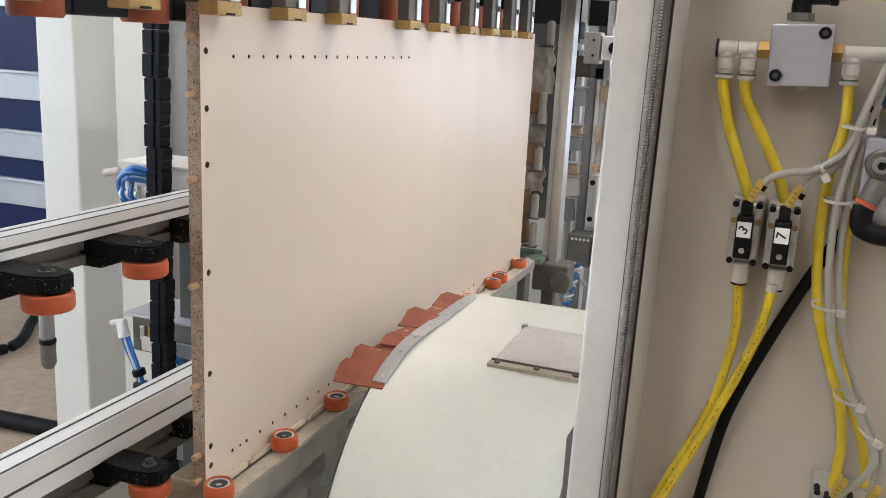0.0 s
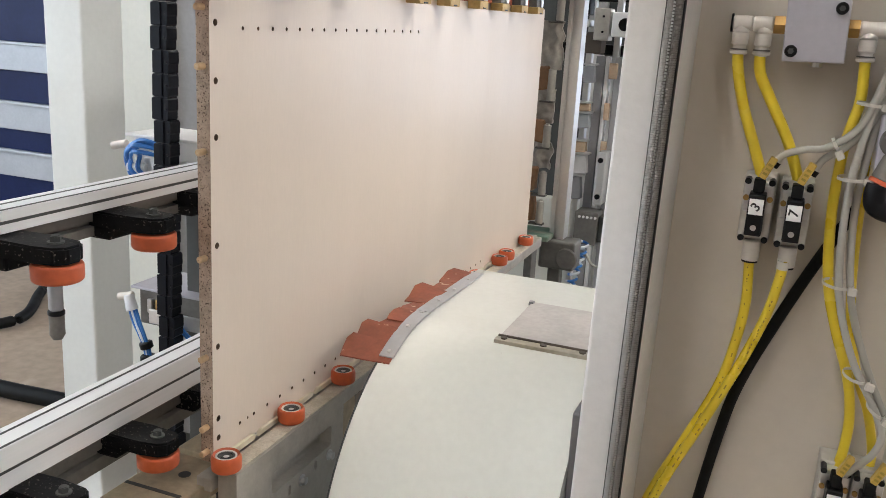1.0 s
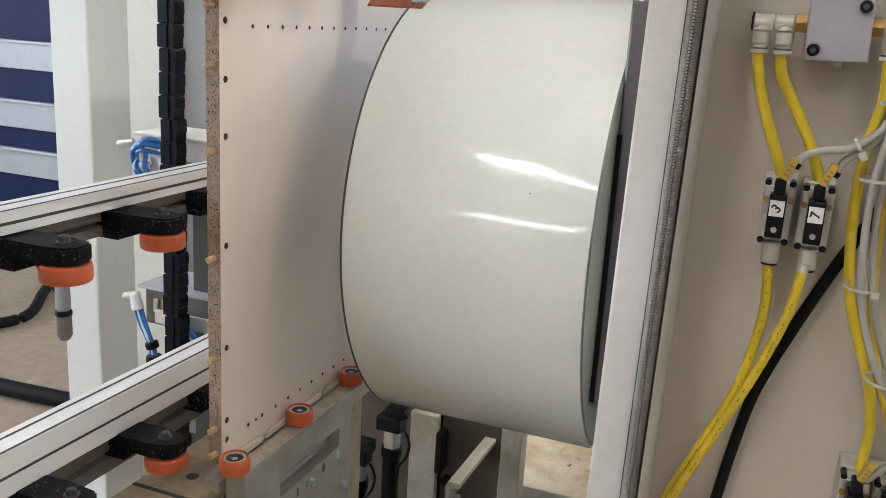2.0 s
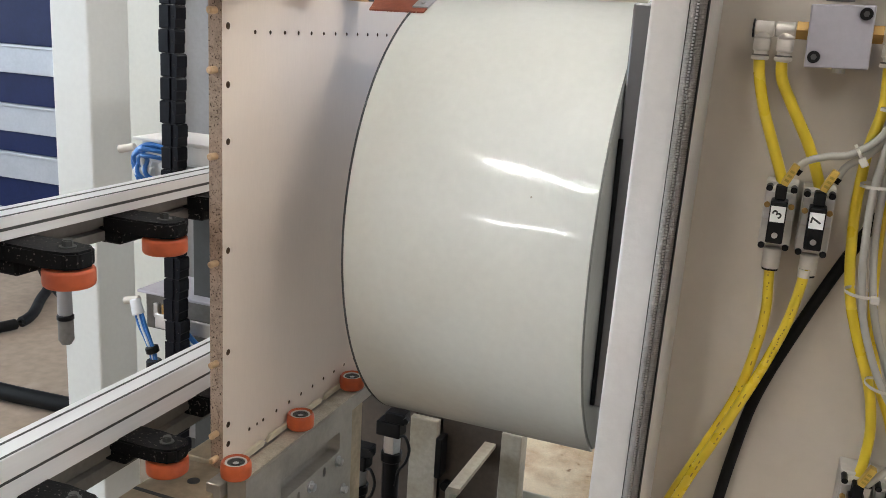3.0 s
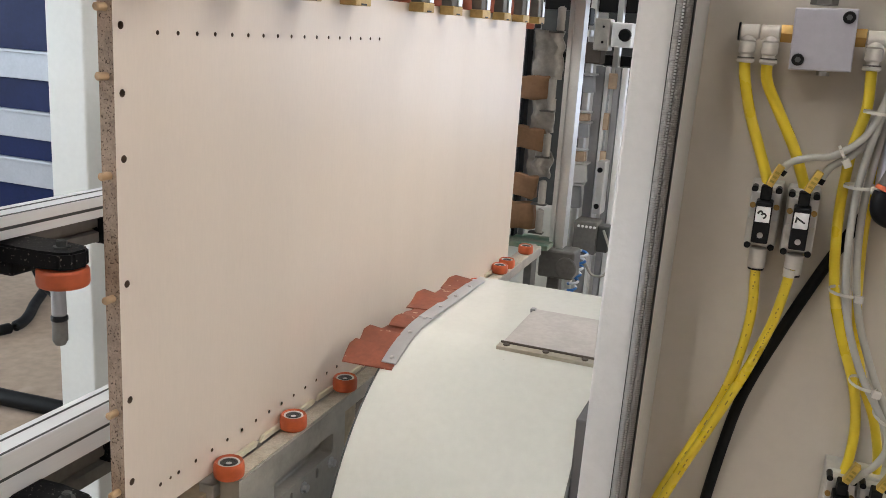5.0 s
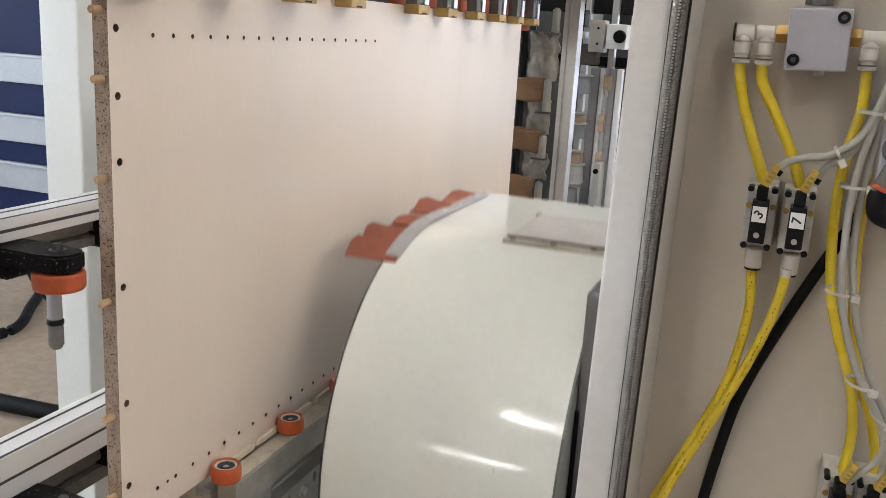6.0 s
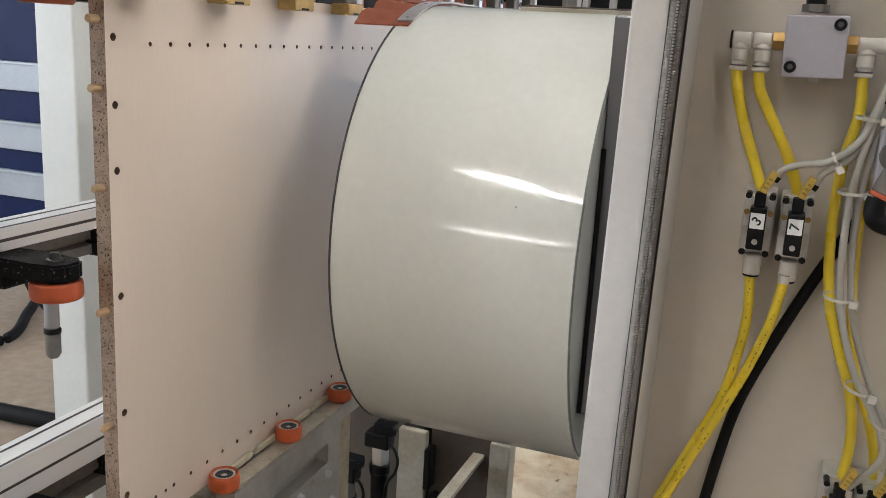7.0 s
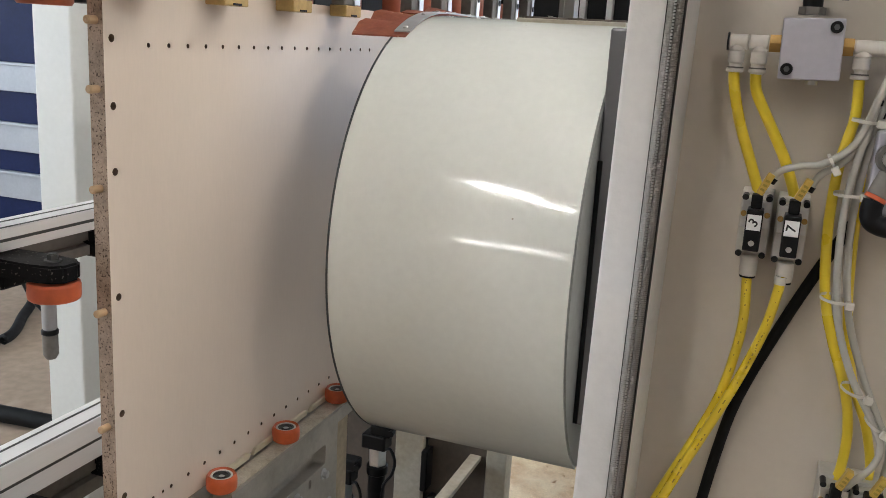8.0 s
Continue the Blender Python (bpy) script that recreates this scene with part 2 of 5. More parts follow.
WHITE_TUBE = mat("white pneumatic tube", (0.72, 0.75, 0.78), 0.3, vary=0.08, scale=20, grain=80, bump=0.02)
NAVY = mat("navy slat", (0.006, 0.014, 0.070), 0.5, spec=0.15, vary=0.2, scale=4, grain=60, bump=0.05)
COLUMN = mat("pale grey machine enamel", (0.70, 0.72, 0.70), 0.4, vary=0.05, scale=4, grain=70, bump=0.05)
TAG = mat("amber tag plastic", (0.50, 0.33, 0.06), 0.45, vary=0.15, scale=60, grain=200, bump=0.02)
PALEWOOD = mat("pale wooden stop", (0.52, 0.38, 0.26), 0.7, vary=0.2, scale=30, grain=200, bump=0.1)
SLAT = mat("grey slat bar", (0.42, 0.44, 0.47), 0.4, 0.2, vary=0.1, scale=5, grain=60, bump=0.05)
CONCRETE = mat("dusty concrete", (0.34, 0.265, 0.20), 0.8, vary=0.3, scale=1.6, grain=22, bump=0.3, tint=(0.22, 0.17, 0.13), spots=((0.46, 0.37, 0.29), 0.66, 3))
PLASTER = mat("hall plaster", (0.42, 0.41, 0.39), 0.8, vary=0.08, scale=0.8, grain=12, bump=0.1)
ROOF = mat("hall ceiling sheet", (0.40, 0.39, 0.38), 0.7, vary=0.08, scale=0.8, grain=12, bump=0.05)
CARDBOARD = mat("brown felt block", (0.34, 0.19, 0.10), 0.8, vary=0.2, scale=14, grain=90, bump=0.2)
FILM = mat("dusty plastic film", (0.50, 0.46, 0.41), 0.3, vary=0.3, scale=26, grain=70, bump=0.6)
# darker ENAMEL that puts under-hood shade into the bench's colour; hinge bar shares it
DIM_CREAM = mat("dirty cream enamel", (0.44, 0.41, 0.34), 0.5, vary=0.25, scale=9, grain=80, bump=0.1, tint=(0.33, 0.28, 0.20))
GREEN = mat("green base plate", (0.16, 0.30, 0.22), 0.5, vary=0.3, scale=20, grain=90, bump=0.1, tint=(0.4, 0.38, 0.3))
SAWDUST = mat("sawdust on plate", (0.84, 0.74, 0.57), 0.9, vary=0.35, scale=13, grain=320, bump=0.8, spots=((0.24, 0.14, 0.07), 0.68, 26), tint=(0.55, 0.36, 0.20))
PLEXI = mat("scuffed acrylic", (0.60, 0.57, 0.55), 0.14, vary=0.12, scale=18, grain=120, bump=0.03)
SEALDARK = mat("dark seal bead", (0.15, 0.135, 0.12), 0.45, 0.2, vary=0.15, scale=40, grain=200, bump=0.1)
SEALMAT = mat("brown grey seal beads", (0.34, 0.33, 0.315), 0.4, 0.3, vary=0.15, scale=40, grain=200, bump=0.1)
# brown steel colour; behind the bench it stands in for shade
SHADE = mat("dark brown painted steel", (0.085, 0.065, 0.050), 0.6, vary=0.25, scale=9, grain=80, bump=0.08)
WOODTOP = mat("dusty varnished board", (0.52, 0.42, 0.28), 0.42, vary=0.3, scale=14, grain=90, bump=0.1)
BLUECAP = mat("blue regulator cap", (0.02, 0.13, 0.42), 0.4, vary=0.1, bump=0.02)
TUBE_LIGHT = glow("fluorescent tube", (1.0, 0.972, 0.94), TUBE_GLOW)

# ---- the hall ----
def hall():
    bm = bmesh.new()
    slab(bm, -9, 7, -28, 8, -0.2, 0)
    tagged(part("floor", bm, CONCRETE), "dusty brown concrete workshop floor with pale stains", "floor", kind="structure")
    bm = bmesh.new()
    slab(bm, -9.2, 7.2, -28.2, 8.2, 4.4, 4.6)
    tagged(part("ceiling", bm, ROOF), "pale sheet ceiling of the workshop", "ceiling", kind="structure")
    for name, b in (("wall_east", (7, 7.2, -28, 8)), ("wall_south", (-9.2, 7.2, -28.2, -28))):
        bm = bmesh.new()
        slab(bm, *b, -0.2, 4.4)
        tagged(part(name, bm, PLASTER), "off-white plastered workshop wall", "wall", kind="structure")
    bm = bmesh.new()
    slab(bm, -9.2, -9, -28, -9, -0.2, 4.4)
    slab(bm, -9.2, -9, 2, 8, -0.2, 4.4)
    slab(bm, -9.2, -9, -9, 2, -0.2, 1.0)
    slab(bm, -9.2, -9, -9, 2, 4.0, 4.4)
    tagged(part("wall_west", bm, PLASTER), "off-white plastered wall with a long window band", "wall", kind="structure")
    bm = bmesh.new()
    slab(bm, -9.2, -1.3, 8, 8.2, -0.2, 4.4)
    slab(bm, 5.5, 7.2, 8, 8.2, -0.2, 4.4)
    slab(bm, -1.3, 5.5, 8, 8.2, -0.2, 0.4)
    slab(bm, -1.3, 5.5, 8, 8.2, 3.2, 4.4)
    tagged(part("wall_north", bm, PLASTER), "off-white plastered wall with a large window", "wall", kind="structure")
    win = thing("window_1", "large bright window with white frames", "window", (2.1, 8.1, 0.4), kind="structure")
    bm = bmesh.new()
    for x in (-3.4, -1.15, 1.1, 3.35):
        box(bm, x, x + 0.05, -0.04, 0.04, 0, 2.8, 0.004)
    for z in (0, 1.4, 2.75):
        box(bm, -3.35, 3.35, -0.035, 0.035, z, z + 0.05, 0.004)
    part("window_frame", bm, ENAMEL, win)
    for i in range(3):
        bm = bmesh.new()
        slab(bm, -3.35 + i * 2.25, -1.15 + i * 2.25, -0.003, 0.003, 0.05, 2.75)
        pane = part("pane", bm, clear("window glass", rough=0.0), win)
        pane.visible_shadow = False
    lamp = bpy.data.lights.new("daylight", "AREA")
    lamp.shape, lamp.size, lamp.size_y, lamp.energy, lamp.color = "RECTANGLE", 6.6, 2.7, WINDOW_WATTS, (0.66, 0.78, 1.0)
    ob = new("daylight", lamp)
    ob.matrix_world = look((2.1, 7.95, 1.8), (2.1, 0, 1.8))
    lamp = bpy.data.lights.new("side_daylight", "AREA")
    lamp.shape, lamp.size, lamp.size_y, lamp.energy, lamp.color = "RECTANGLE", 10.8, 2.9, WEST_WATTS, (0.74, 0.86, 1.0)
    ob = new("side_daylight", lamp)
    ob.matrix_world = look((-8.95, -3.5, 2.5), (0, -3.5, 1.2))
    win = thing("window_2", "long bright window band with white frames", "window", (-9.1, -3.5, 1.0), kind="structure")
    bm = bmesh.new()
    for i in range(7):
        box(bm, -0.04, 0.04, -5.5 + i * 1.825, -5.45 + i * 1.825, 0, 3.0, 0.004)
    for z in (0, 2.95):
        box(bm, -0.035, 0.035, -5.5, 5.5, z, z + 0.05, 0.004)
    part("window_frame", bm, ENAMEL, win)
    for i in range(6):
        bm = bmesh.new()
        slab(bm, -0.003, 0.003, -5.45 + i * 1.825, -3.675 + i * 1.825, 0.05, 2.95)
        pane = part("pane", bm, clear("side window glass", rough=0.0), win)
        pane.visible_shadow = False


def tube_fixture(at, yaw):
    """A batten fitting with one glowing tube, hung under the ceiling."""
    ob = thing("ceiling_light", "unseen white batten ceiling light with a lit fluorescent tube", "ceiling light", at, "workshop ceiling lights")
    ob.rotation_euler = (0, 0, radians(yaw))
    bm = bmesh.new()
    extrude(bm, [(-0.07, 0.05), (0.07, 0.05), (0.05, 0.12), (-0.05, 0.12)], -0.78, 0.78)
    part("housing", bm, ENAMEL, ob)
    bm = bmesh.new()
    cyl(bm, (0, -0.74, 0.02), (0, 0.74, 0.02), 0.035, 12)
    part("tube", bm, TUBE_LIGHT, ob, "glowing fluorescent tube", True)
    for y in (-0.6, 0.6):
        bm = bmesh.new()
        cyl(bm, (0, y, 0.12), (0, y, 0.5), 0.006, 8)
        part("hanger", bm, STEEL, ob)


def slatted_shutter():
    ob = thing("slatted_shutter", "navy slatted shutter with pale grey cross bars", "shutter", (-4.7, 3.0, 0))
    bars = ((0.06, 0.20), (0.385, 0.54), (0.66, 0.82), (0.995, 1.155), (1.50, 1.66), (1.85, 2.0), (2.2, 2.36))
    for (z0, z1), (z2, _) in zip(bars, bars[1:] + ((2.6, 0),)):
        bm = bmesh.new()
        box(bm, -1.8, 1.75, 0.0, 0.04, z0, z1, 0.004)
        part("bar", bm, SLAT, ob, "pale grey bar")
        bm = bmesh.new()
        box(bm, -1.8, 1.75, -0.015, 0.0, z1 - 0.016, z1, 0.003)
        part("lip", bm, SLAT, ob)
        bm = bmesh.new()
        box(bm, -1.8, 1.75, 0.02, 0.05, z1 + 0.001, z2 - 0.001, 0.003)
        part("slat", bm, NAVY, ob, "navy blue slat")
    bm = bmesh.new()
    for x in (-1.86, 1.75):
        box(bm, x, x + 0.06, -0.02, 0.07, 0, 2.65, 0.004)
    part("side_frame", bm, GREY, ob)


# ---- behind the aluminium rails ----
def cream_column():
    ob = thing("machine_column", "pale grey painted square steel machine column", "column", (-1.1025, 0.972, 0))
    bm = bmesh.new()
    box(bm, -0.0605, 0.0605, -0.072, 0.072, 0.012, 2.4, 0.006, seg=3)
    part("tube", bm, COLUMN, ob)
    bm = bmesh.new()
    box(bm, -0.1, 0.1, -0.12, 0.12, 0, 0.012, 0.003)
    part("foot_plate", bm, COLUMN, ob)


def control_cabinet():
    ob = thing("control_cabinet", "tall cream cabinet beside a plain grey door", "cabinet", (-0.95, 1.45, 0))
    bm = bmesh.new()
    box(bm, -0.55, -0.185, -0.15, 0.25, 0.05, 2.3, 0.006)
    part("body", bm, ENAMEL, ob)
    bm = bmesh.new()
    box(bm, -0.18, 0.5, -0.10, 0.25, 0.05, 2.3, 0.006)
    part("side_door", bm, GREY, ob, "plain grey door")
    bm = bmesh.new()
    box(bm, -0.55, 0.5, -0.08, 0.25, 0, 0.05, 0.004)
    part("plinth", bm, DARK, ob)


def drag_chain():
    ob = thing("cable_chain", "black plastic cable drag chain hanging upright", "cable chain", (-0.457, 0.48, 0.50))
    bm = bmesh.new()
    w, h = 0.0158, 0.0207
    extrude(bm, [(-w, 0.001), (-w + 0.002, 0), (w - 0.002, 0), (w, 0.003), (w, 0.016), (w + 0.0015, 0.019), (w + 0.0015, 2 * h - 0.004), (w - 0.001, 2 * h), (-w + 0.001, 2 * h), (-w, 2 * h - 0.001)], -0.012, 0.016)
    box(bm, -w - 0.002, w - 0.012, -0.0145, -0.0115, 0.0012, 2 * h - 0.0012, 0.0012)
    first = part("link", bm, CHAIN, ob)
    pm = bmesh.new()
    cyl(pm, (0.011, -0.0135, 0.0207), (0.011, -0.0118, 0.0207), 0.0026, 10)
    pin = part("pin", pm, BLACK, first)
    for i in range(1, 25):
        link = new("link", first.data)
        link.parent = ob
        link.location = (0.002 * math.sin(i * 2.1), 0, i * 0.0418)
        pn = new("pin", pin.data)
        pn.parent = link


def valve_island(at, few=False):
    """A small white valve box on a plate, with blue and white hoses looping from it."""
    ob = thing("valve_box", "white pneumatic valve box with looping blue hoses", "valve box", at, "pneumatic valve boxes")
    bm = bmesh.new()
    box(bm, -0.045, 0.14, -0.03, 0.08, -0.04, 0.035, 0.004)
    part("body", bm, DULL if few else ORANGE_PEEL, ob)
    bm = bmesh.new()
    box(bm, -0.058, 0.15, -0.04, 0.09, 0.035, 0.041, 0.002)
    part("lid", bm, BLOCK if few else ORANGE_PEEL, ob)
    bm = bmesh.new()
    cyl(bm, (-0.084, -0.046, 0.014), (-0.05, -0.042, 0.022), 0.0078, 14, bevel=0.0015)
    part("plug", bm, FITTING, ob, smooth=True)
    if few:
        bm = bmesh.new()
        cyl(bm, (-0.058, -0.046, 0.022), (-0.046, -0.05, -0.008), 0.0105, 14, r2=0.0125, bevel=0.0015)
        part("connector", bm, WHITE_TUBE, ob, "white round connector", True)
        for i, m in enumerate((BLUE, WHITE_TUBE, BLUE, BLUE)):
            bm = bmesh.new()
            d = 0.0058 * (i - 1.5)
            hose(bm, [(-0.046 + d, -0.05, -0.004), (-0.034 + d, -0.053, -0.03), (-0.02 + d * 0.9, -0.054 - 0.002 * (i % 2), -0.055), (-0.011 + d * 0.7, -0.052, -0.085), (-0.006 + d * 0.6, -0.05, -0.13)], 0.003, 8)
            part("hose", bm, m, ob, "white pneumatic hose" if m is WHITE_TUBE else "blue pneumatic hose", True)
            bm = bmesh.new()
            hose(bm, [(0.062 + d * 0.3, -0.046, -0.03 + d), (0.085 + d * 0.3, -0.054, -0.04 + d), (0.11, -0.054, -0.058 + d), (0.135, -0.05, -0.085 + d)], 0.003, 8)
            part("hose", bm, m, ob, "white pneumatic hose" if m is WHITE_TUBE else "blue pneumatic hose", True)
        bm = bmesh.new()
        cyl(bm, (-0.014, -0.053, -0.068), (-0.010, -0.052, -0.082), 0.0135, 14, bevel=0.002)
        part("clamp", bm, BLACK, ob, "black hose clamp", True)
        bm = bmesh.new()
        cyl(bm, (-0.009, -0.052, -0.096), (-0.005, -0.05, -0.15), 0.0155, 14, r2=0.019, bevel=0.002)
        part("sleeve", bm, BLACK, ob, "black cable sleeve", True)
        for px, w in ((-0.02, 0.012), (0.0, 0.018), (0.028, 0.01)):
            bm = bmesh.new()
            box(bm, px, px + w, -0.038, -0.03, -0.012, 0.018, 0.002)
            part("fitting", bm, BRASS if w > 0.015 else STEEL, ob)
    else:
        for i in range(6):
            bm = bmesh.new()
            d = 0.006 * i
            k = 0.008 * math.sin(i * 2.3)
            hose(bm, [(q[0] + 0.03, q[1], q[2] + 0.012) for q in ((0.01, -0.045, 0.012 - d * 0.6), (-0.03 + k, -0.062 + k, 0.022 - d * 0.7), (-0.066 + d * 0.8, -0.06 - k, 0.0 - d * 0.3), (-0.068 + d, -0.055 + k, -0.035), (-0.045 + d * 1.2, -0.05 - k, -0.075 - k), (-0.005 + k, -0.045, -0.11 - d), (0.02, -0.04, -0.16))], 0.0044, 8)
            part("hose", bm, BLUE if i != 4 else WHITE_TUBE, ob, "blue pneumatic hose" if i != 4 else "white pneumatic hose", True)
        bm = bmesh.new()
        cyl(bm, (-0.04, -0.05, -0.02), (-0.012, -0.05, -0.02), 0.012, 14, bevel=0.002)
        cyl(bm, (-0.012, -0.05, -0.02), (0.0, -0.05, -0.02), 0.009, 14)
        part("connector", bm, WHITE_TUBE, ob, "white round connector", True)
    bm = bmesh.new()
    box(bm, -0.01, 0.13, -0.046, -0.04, -0.03, 0.0, 0.002)
    cyl(bm, (0.015, -0.05, -0.014), (0.015, -0.046, -0.014), 0.004, 10)
    part("bracket", bm, ALU, ob)
    bm = bmesh.new()
    box(bm, 0.05, 0.10, 0.0, 0.05, -at[2], -0.04, 0.003)
    part("stand", bm, DARK, ob)


def air_regulator():
    ob = thing("air_regulator", "grey hanging air regulator bowl with black ring", "regulator", (-0.213, -0.04, 0.9985))
    ob.scale = (0.5, 0.5, 0.6)
    bm = bmesh.new()
    lathe(bm, [(0.001, 0), (0.012, 0.002), (0.019, 0.012), (0.019, 0.055), (0.001, 0.055)], 20)
    part("bowl", bm, DULL, ob, smooth=True)
    bm = bmesh.new()
    cyl(bm, (0, 0, 0.055), (0, 0, 0.066), 0.021, 20, bevel=0.002)
    part("ring", bm, BLACK, ob, smooth=True)
    bm = bmesh.new()
    cyl(bm, (0, 0, 0.066), (0, 0, 0.13), 0.018, 20, bevel=0.003)
    part("head", bm, GREY, ob, smooth=True)
    bm = bmesh.new()
    hose(bm, [(-0.015, 0, 0.1), (-0.06, 0.0, 0.13), (-0.1, 0.0, 0.19), (-0.13, 0, 0.27)], 0.004, 8)
    part("line", bm, BLACK, ob, smooth=True)
    bm = bmesh.new()
    box(bm, -0.006, 0.006, 0.0, 0.012, 0.13, 0.30, 0.002)
    box(bm, -0.006, 0.115, 0.0, 0.012, 0.288, 0.30, 0.002)
    part("hanger", bm, DARK, ob)


def floor_hose():
    bm = bmesh.new()
    hose(bm, [(-3.2, 1.2, 0.035), (-2.3, 1.33, 0.035), (-1.8, 1.36, 0.035), (-1.5, 1.42, 0.035), (-1.2, 1.7, 0.035), (-1.0, 2.1, 0.035)], 0.03, 12)
    tagged(part("floor_hose", bm, RUBBER, smooth=True), "thick black hose lying on the concrete floor", "hose")
    bm = bmesh.new()
    hose(bm, [(-2.9, 2.6, 0.03), (-2.65, 2.25, 0.03), (-2.45, 1.9, 0.03), (-2.75, 1.6, 0.03), (-3.4, 1.5, 0.03)], 0.024, 12)
    tagged(part("floor_hose", bm, RUBBER, smooth=True), "thick black hose looping over the concrete floor", "hose")


# ---- the guides that hold the panel ----
def profile(w, h, slots_top, slots_front):
    """Outline of a slotted aluminium section, w deep and h high: top edge at (0, 0), front face at x = w. Slots by their middle."""
    s, d = 0.0014, 0.008
    out = [(0, -h), (0, 0)]
    for c in slots_top:
        out += [(c - s, 0), (c - s, -d), (c + s, -d), (c + s, 0)]
    out += [(w, 0)]
    for c in slots_front:
        out += [(w, -c + s), (w - d, -c + s), (w - d, -c - s), (w, -c - s)]
    out += [(w, -h)]
    return out


def guide_beam(z, w, h, top, front, label, under=0.0):
    ob = thing("guide_beam", label, "aluminium beam", (-0.15, -0.9, z), "aluminium guide beams")
    bm = bmesh.new()
    extrude(bm, profile(w, h, top, front), 0, 2.35)
    part("section", bm, ALU_BAR, ob)
    for c in top:
        bm = bmesh.new()
        slab(bm, c - 0.0017, c + 0.0017, 0.001, 2.349, -0.0078, 0.0004)
        part("slot_strip", bm, DARK, ob, "dark slot strip")
    for c in front:
        bm = bmesh.new()
        slab(bm, w - 0.0078, w + 0.0004, 0.001, 2.349, -c - 0.0016, -c + 0.0016)
        part("slot_strip", bm, DARK, ob, "dark slot strip")
    bm = bmesh.new()
    for x in (0.2, 2.1):
        box(bm, -0.04, 0.0, x, x + 0.06, -z, -0.01, 0.003)
    part("upright", bm, DULL, ob, "dull steel upright")
    if under:
        bm = bmesh.new()
        extrude(bm, [(0.004, -h - under), (0.004, -h), (w - 0.012, -h), (w - 0.012, -h - under * 0.45), (w - 0.02, -h - under * 0.5), (w - 0.02, -h - under * 0.62), (w - 0.012, -h - under * 0.66), (w - 0.012, -h - under)], 0, 2.35)
        part("lower_section", bm, DULL, ob, "dark slotted section below the beam")


def roller_arm():
    """A black arm from the beam with an orange roller on its end. The bolt is at the origin, the arm's top at z = 0."""
    ob = thing("roller_arm", "black plastic arm carrying an orange guide roller", "roller arm", (0, 0, 0), "guide roller arms")
    bm = bmesh.new()
    extrude(bm, [(0.024, -0.010), (0.024, 0.009), (0.015, 0.020), (-0.025, 0.021), (-0.085, 0.020), (-0.085, -0.024), (-0.01, -0.022), (0.014, -0.020)], -0.021, -0.003, "z")
    bmesh.ops.bevel(bm, geom=list(bm.edges), offset=0.0025, segments=2, affect="EDGES")
    box(bm, -0.084, -0.045, -0.022, 0.018, -0.036, -0.0205, 0.003)
    part("arm", bm, DUSTY_BLACK, ob)
    bm = bmesh.new()
    cyl(bm, (0, 0, -0.0032), (0, 0, -0.0015), 0.0085, 20)
    part("washer", bm, DARK, ob)
    bm = bmesh.new()
    cyl(bm, (0, 0, -0.0015), (0, 0, 0.004), 0.0056, 6)
    cyl(bm, (0, 0, 0.004), (0, 0, 0.005), 0.004, 12)
    part("bolt", bm, DARK, ob)
    bm = bmesh.new()
    lathe(bm, [(0.010, -0.023), (0.0235, -0.023), (0.025, -0.0245), (0.0255, -0.0265), (0.0255, -0.0375), (0.025, -0.040), (0.0235, -0.0415), (0.010, -0.0415)], 40)
    roller = part("roller", bm, ORANGE, ob, "orange polyurethane roller", True)
    bm = bmesh.new()
    lathe(bm, [(0.003, -0.021), (0.0102, -0.021), (0.0102, -0.0425), (0.003, -0.0425)], 24)
    part("bearing", bm, DARK, roller, smooth=True)
    return ob


def upper_roller():
    """An orange roller hung from the upper beam, its underside at z = 0."""
    ob = thing("upper_roller", "orange-brown guide roller hung from the upper beam", "roller", (0, 0, 0), "upper guide rollers")
    bm = bmesh.new()
    lathe(bm, [(0.008, 0), (0.0235, 0), (0.0255, 0.003), (0.0255, 0.07), (0.0235, 0.074), (0.008, 0.074)], 40)
    part("tyre", bm, REDBROWN, ob, "red-brown roller tyre", True)
    bm = bmesh.new()
    cyl(bm, (0, 0, 0.002), (0, 0, 0.2), 0.010, 16)
    part("axle", bm, STEEL, ob)
    bm = bmesh.new()
    box(bm, -0.03, 0.012, 0.034, 0.112, 0.004, 0.14, 0.002)
    part("bracket", bm, BLACK, ob, "black bracket")
    return ob


def pressure_guide():
    """A steel block with a yellow pad at its foot that guides the panel's upper edge; the pad's underside is at z = 0."""
    ob = thing("pressure_guide", "steel guide block with a worn yellow pad", "guide block", (0, 0, 0), "upper guide blocks")
    bm = bmesh.new()
    box(bm, 0.0, 0.026, -0.023, 0.023, 0, 0.015, 0.0015)
    part("pad", bm, PAD, ob, "worn yellow plastic pad")
    bm = bmesh.new()
    box(bm, 0.0262, 0.0270, -0.008, 0.008, 0.0005, 0.003, 0)
    part("slot", bm, BLACK, ob)
    bm = bmesh.new()
    box(bm, 0.002, 0.022, -0.022, 0.022, 0.0152, 0.13, 0.0015)
    part("block", bm, DULL, ob, "grey steel block")
    bm = bmesh.new()
    box(bm, 0.0222, 0.0250, 0.004, 0.022, 0.0155, 0.13, 0.001)
    plate = part("plate", bm, STEEL, ob, "bright steel face plate")
    bm = bmesh.new()
    cyl(bm, (0.0250, 0.012, 0.055), (0.0265, 0.012, 0.055), 0.006, 16)
    part("screw", bm, CHAIN, plate, smooth=True)
    return ob


